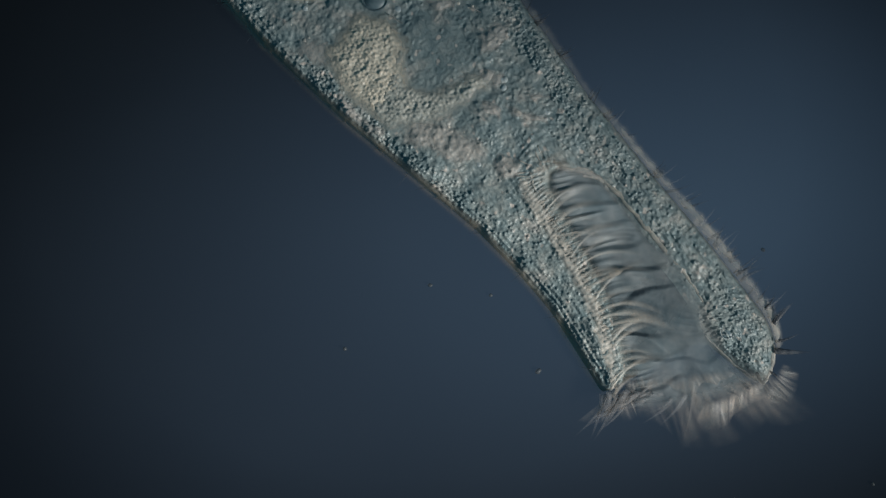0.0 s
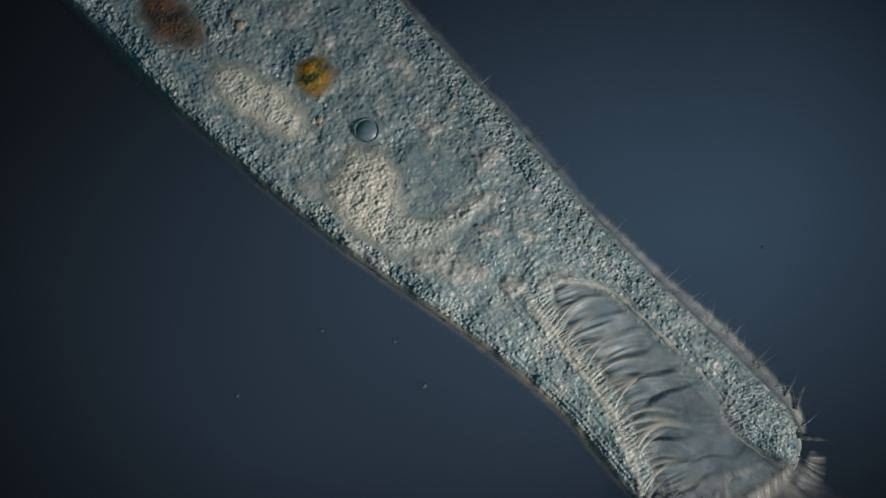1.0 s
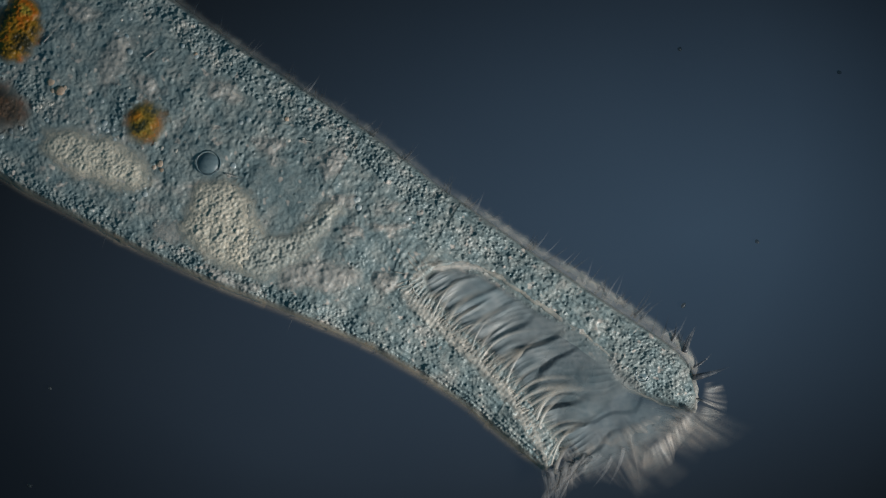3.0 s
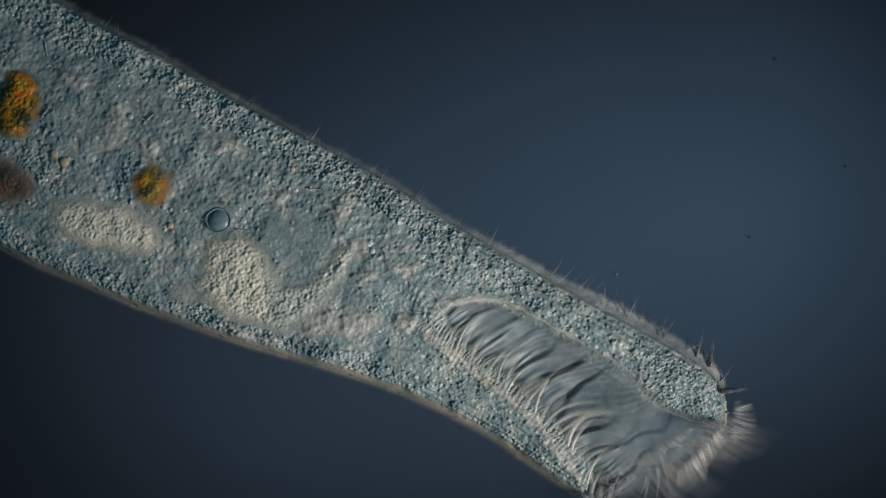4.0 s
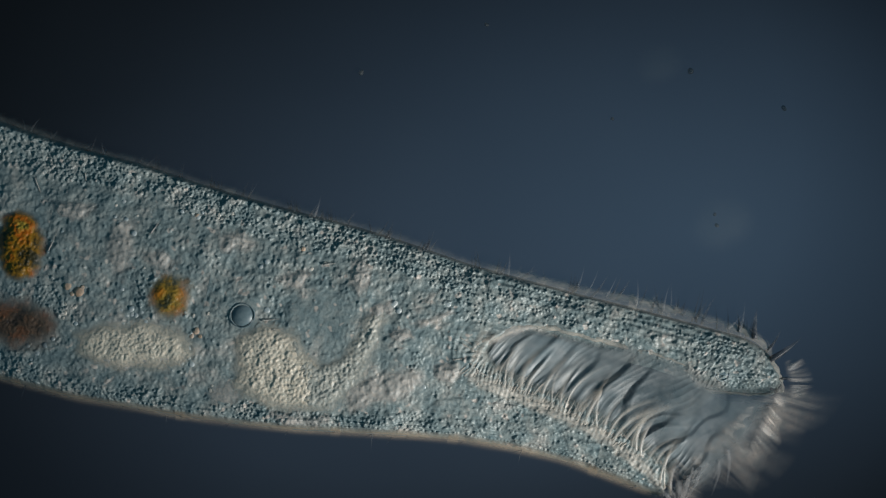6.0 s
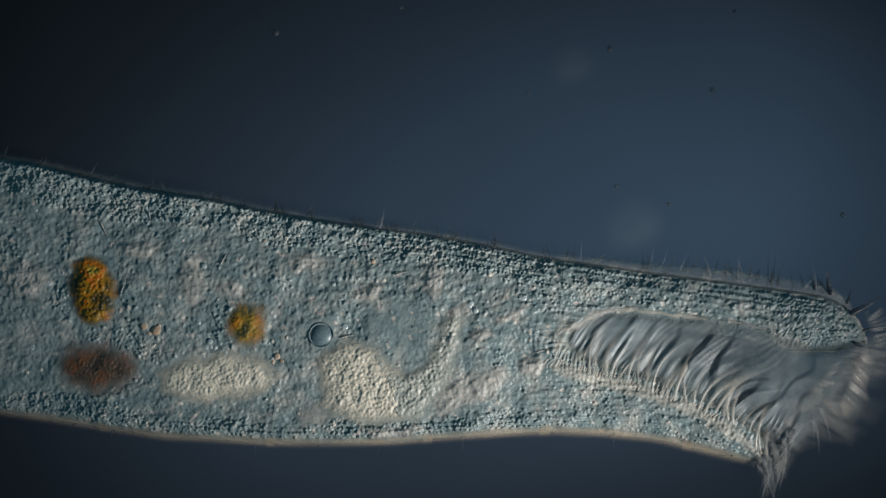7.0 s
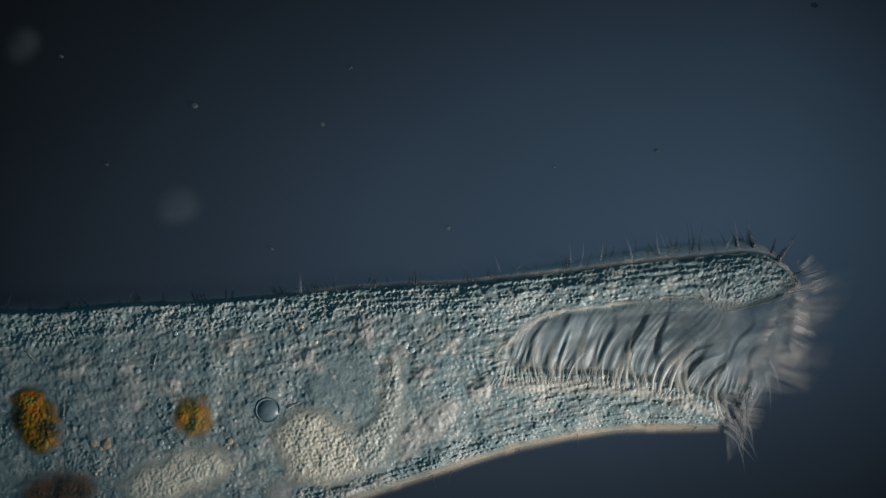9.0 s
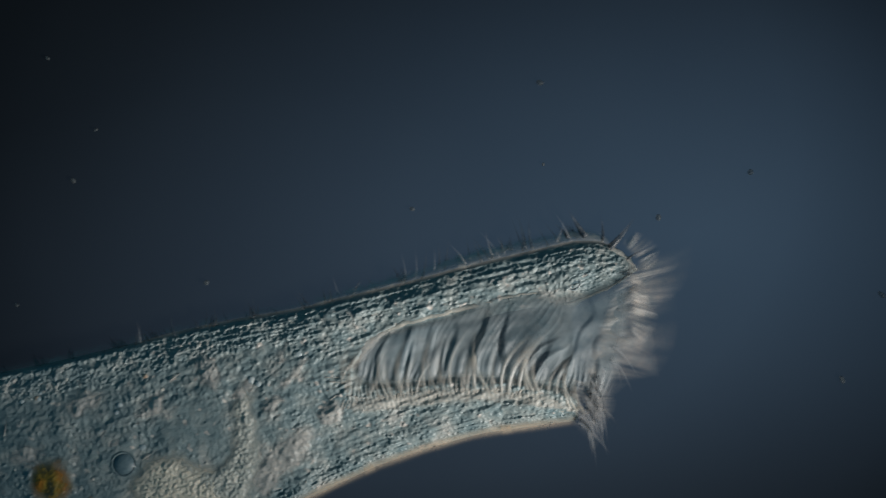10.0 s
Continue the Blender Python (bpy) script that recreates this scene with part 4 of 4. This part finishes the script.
# specks: size, stretch, then seconds and places over the field
SPECKS = [
    (6, 1.2, ((0, 762, 505), (0.5, 683, 528), (1, 570, 585), (1.5, 360, 690), (2, 230, 760))),
    (5, 1.3, ((0, 868, 523), (0.5, 812, 548), (1, 698, 605), (1.5, 490, 708), (2, 330, 700))),
    (7, 1.3, ((0, 952, 657), (0.5, 873, 652), (1, 750, 683), (1.5, 540, 790), (2, 380, 900))),
    (6, 1.0, ((0, 610, 617), (0.5, 530, 640), (1, 420, 700), (1.5, 210, 800), (2, 60, 850))),
    (5, 1.2, ((0, 1545, 857), (0.5, 1480, 880), (1, 1370, 930), (1.5, 1160, 1040))),
    (5, 1.2, ((1, 1610, 150), (1.5, 1405, 235), (2, 1225, 205), (2.5, 1100, 55), (4, 700, -300))),
    (6, 1.1, ((1.5, 1630, 105), (2, 1425, 145), (2.5, 1295, 140), (4, 1060, -100))),
    (6, 1.1, ((2.5, 1540, 140), (4, 1370, 105), (4.5, 1322, 98), (5, 1222, 92), (6.3, 800, 34), (6.5, 787, 30), (7, 710, 14), (7.5, 460, 50))),
    (5, 1.0, ((2.5, 1640, 320), (4, 1495, 295), (4.5, 1464, 293), (5, 1390, 288), (6.3, 1030, 195), (6.5, 1018, 190), (7, 935, 166), (7.5, 680, 190), (8, 496, 240), (8.5, 400, 270), (9, 190, 292), (9.5, -20, 330))),
    (6, 1.5, ((3.8, 1120, 500), (4.5, 1012, 450), (5, 930, 410), (6.3, 585, 80), (6.5, 570, 73), (7, 490, 60), (7.5, 240, 105))),
    (9, 1.0, ((5, 1525, 172), (6.3, 1168, 112), (6.5, 1155, 103), (7, 1078, 87), (7.5, 825, 133), (8, 657, 145), (8.5, 560, 165), (9, 345, 187), (9.5, 130, 235), (10, -100, 310))),
    (5, 1.0, ((4.5, 1640, 470), (5, 1550, 450), (6.3, 1190, 360), (7, 1090, 330))),
    (6, 1.6, ((5, 1700, 240), (6.3, 1332, 182), (6.5, 1320, 177), (7, 1260, 160), (7.5, 1018, 200), (8, 867, 206), (8.5, 780, 212), (9, 570, 220), (9.5, 355, 258), (10, 130, 320))),
    (5, 1.4, ((6.3, 1255, 395), (6.5, 1245, 390), (7, 1183, 362), (7.5, 933, 388), (8, 770, 407), (8.5, 690, 420), (9, 480, 440), (9.5, 260, 480), (10, 30, 540))),
    (6, 1.3, ((6.5, 1760, 420), (7, 1700, 400), (7.5, 1462, 420), (8, 1387, 453), (8.5, 1330, 440), (9, 1162, 267), (9.5, 960, 300), (10, 730, 370))),
    (8, 1.0, ((7, 1490, 380), (7.5, 1240, 400), (8, 1092, 416), (8.5, 1010, 410), (9, 792, 403), (9.5, 595, 430), (10, 365, 500))),
    (5, 1.2, ((7, 1300, 20), (7.5, 1068, 46), (8, 918, 62), (8.5, 830, 80), (9, 620, 120), (9.5, 400, 165), (10, 170, 230))),
    (8, 1.3, ((8.5, 1750, 220), (9, 1590, 250), (9.5, 1380, 310), (10, 1165, 385))),
    (9, 1.1, ((9, 1780, 250), (9.5, 1600, 290), (10, 1328, 305))),
    (7, 1.9, ((9, 1900, 560), (9.5, 1740, 620), (10, 1490, 672))),
    (7, 1.7, ((9, 2000, 420), (9.5, 1820, 470), (10, 1560, 522))),
    (8, 1.3, ((9, 1440, 10), (9.5, 1286, 55), (10, 955, 147))),
]
# blurred debris discs: radius, then seconds and places over the field
BLUR_DISCS = [
    (50, ((5, 1480, 60), (6.3, 1110, 118), (6.5, 1095, 108), (7, 1010, 115), (7.5, 765, 205), (8, 580, 255), (8.5, 500, 290), (9, 315, 365), (9.5, 100, 430), (10, -150, 520))),
    (65, ((5, 1600, 350), (6.3, 1215, 400), (6.5, 1195, 390), (7, 1120, 400), (7.5, 880, 480), (8, 700, 530))),
    (48, ((6.5, 580, -90), (7, 500, -60), (7.5, 245, 20), (8, 85, 75), (8.5, 10, 75), (9, -160, 90))),
    (42, ((7, 800, -110), (7.5, 525, -15), (8, 348, 15), (8.5, 270, 40), (9, 42, 80), (9.5, -180, 130))),
    (26, ((1.5, 1700, 210), (2, 1545, 172), (2.5, 1400, 20), (4, 1000, -400))),
]


# ---- how the animal swims: seconds, the place of its origin, and the heading at five stations from tail to head ----
STATIONS = [0, 350, 700, 1000, 1350]
BODY_ROWS = [
    (0, 674, -18, 40.6, 40.0, 39.3, 39.2, 41.1),
    (0.5, 691, 94, 37.6, 37.6, 37.4, 36.6, 37.6),
    (1, 658, 216, 33.8, 34.4, 34.7, 33.4, 33.2),
    (1.5, 512, 368, 30.6, 31.1, 31.1, 30.6, 31.1),
    (2, 428, 420, 26.9, 27.0, 26.7, 27.5, 28.4),
    (2.5, 381, 323, 23.7, 23.9, 23.8, 25.8, 25.3),
    (2.7, 374, 285, 21.8, 22.4, 22.7, 25.3, 23.9),
    (3.25, 371, 271, 18.8, 19.5, 19.9, 22.5, 21.4),
    (3.8, 383, 346, 15.8, 16.6, 17.0, 19.6, 18.7),
    (4, 388, 374, 14.7, 15.5, 16.0, 18.6, 17.8),
    (4.5, 459, 424, 11.9, 12.5, 12.8, 14.8, 15.1),
    (5, 495, 481, 9.0, 9.5, 9.5, 10.8, 11.4),
    (5.2, 469, 504, 7.7, 8.2, 8.1, 8.9, 9.3),
    (5.75, 421, 538, 4.4, 4.7, 4.7, 5.2, 5.4),
    (6.3, 461, 547, 1.0, 1.2, 1.2, 1.5, 1.6),
    (6.5, 503, 551, 0.3, 0.0, -0.2, 0.1, -0.0),
    (7, 566, 578, -2.9, -3.6, -4.3, -3.5, -3.3),
    (7.5, 451, 651, -6.0, -6.8, -7.8, -6.5, -5.2),
    (8, 441, 682, -9.8, -10.5, -11.3, -9.7, -8.2),
    (8.5, 439, 707, -12.9, -13.4, -13.9, -13.2, -12.0),
    (9, 467, 713, -16.5, -17.1, -17.9, -18.0, -17.2),
    (9.5, 416, 739, -19.7, -20.6, -21.7, -21.6, -20.9),
    (10, 207, 810, -25.4, -25.7, -26.1, -25.5, -24.5),
]


def spine(row):
    """The axis of the bent body: places and headings at fine steps."""
    s = np.arange(-700, 1561, 10.0)
    th = LEAN + np.radians(np.interp(s, STATIONS, row[3:]))
    x = np.r_[0, np.cumsum((np.cos(th[1:]) + np.cos(th[:-1])) * 5)]
    y = np.r_[0, np.cumsum((np.sin(th[1:]) + np.sin(th[:-1])) * 5)]
    x += row[1] - np.interp(PIVOT, s, x)
    y += row[2] - np.interp(PIVOT, s, y)
    return s, x, y, th


def station_pose(row, at):
    s, x, y, th = spine(row)
    px, py, a = (float(np.interp(at, s, v)) for v in (x, y, th))
    return pose(px / 1000, (882 - py) / 1000, 0.0, 0, 0, -math.degrees(a))


def motions():
    whole = [(row[0], station_pose(row, PIVOT)) for row in BODY_ROWS]
    walk(ciliate, whole)
    for seg, c in zip(SEGMENTS, CENTRES):
        walk(seg, [(row[0], m.inverted() @ station_pose(row, c)) for row, (t, m) in zip(BODY_ROWS, whole)])
    for ob, rest, swing, beat, phase in SWAY:
        walk(ob, [(k / 10, rest @ pose(0, 0, 0, 0, 0, swing * math.sin(2 * math.pi * (k / 10 / beat + phase)))) for k in range(101)])
    for k, (r, long, rows) in enumerate(SPECKS):
        ob = speck(r, long, k + 1)
        glide(ob, rows, 25 * k)
    for k, (r, rows) in enumerate(BLUR_DISCS):
        glide(floc(r, k + 1), rows, 40 * k)


def glide(ob, rows, turn):
    """Drift with the water; beyond the field it goes on at an easier pace."""
    rows = list(rows)
    (t0, x0, y0), (t1, x1, y1) = rows[:2]
    if t0 > 0:
        k = 0.3 / (t1 - t0) * t0
        rows.insert(0, (0, x0 - (x1 - x0) * k, y0 - (y1 - y0) * k))
    (t0, x0, y0), (t1, x1, y1) = rows[-2:]
    if t1 < 10:
        k = 0.3 / (t1 - t0) * (10 - t1)
        rows.append((10, x1 + (x1 - x0) * k, y1 + (y1 - y0) * k))
    rows = [(t, min(max(x, -1900), 3600), min(max(y, -1400), 2300)) for t, x, y in rows]
    walk(ob, [(t, pose(*on_slide(x, y), 0.001, 0, 0, turn)) for t, x, y in rows])


motions()
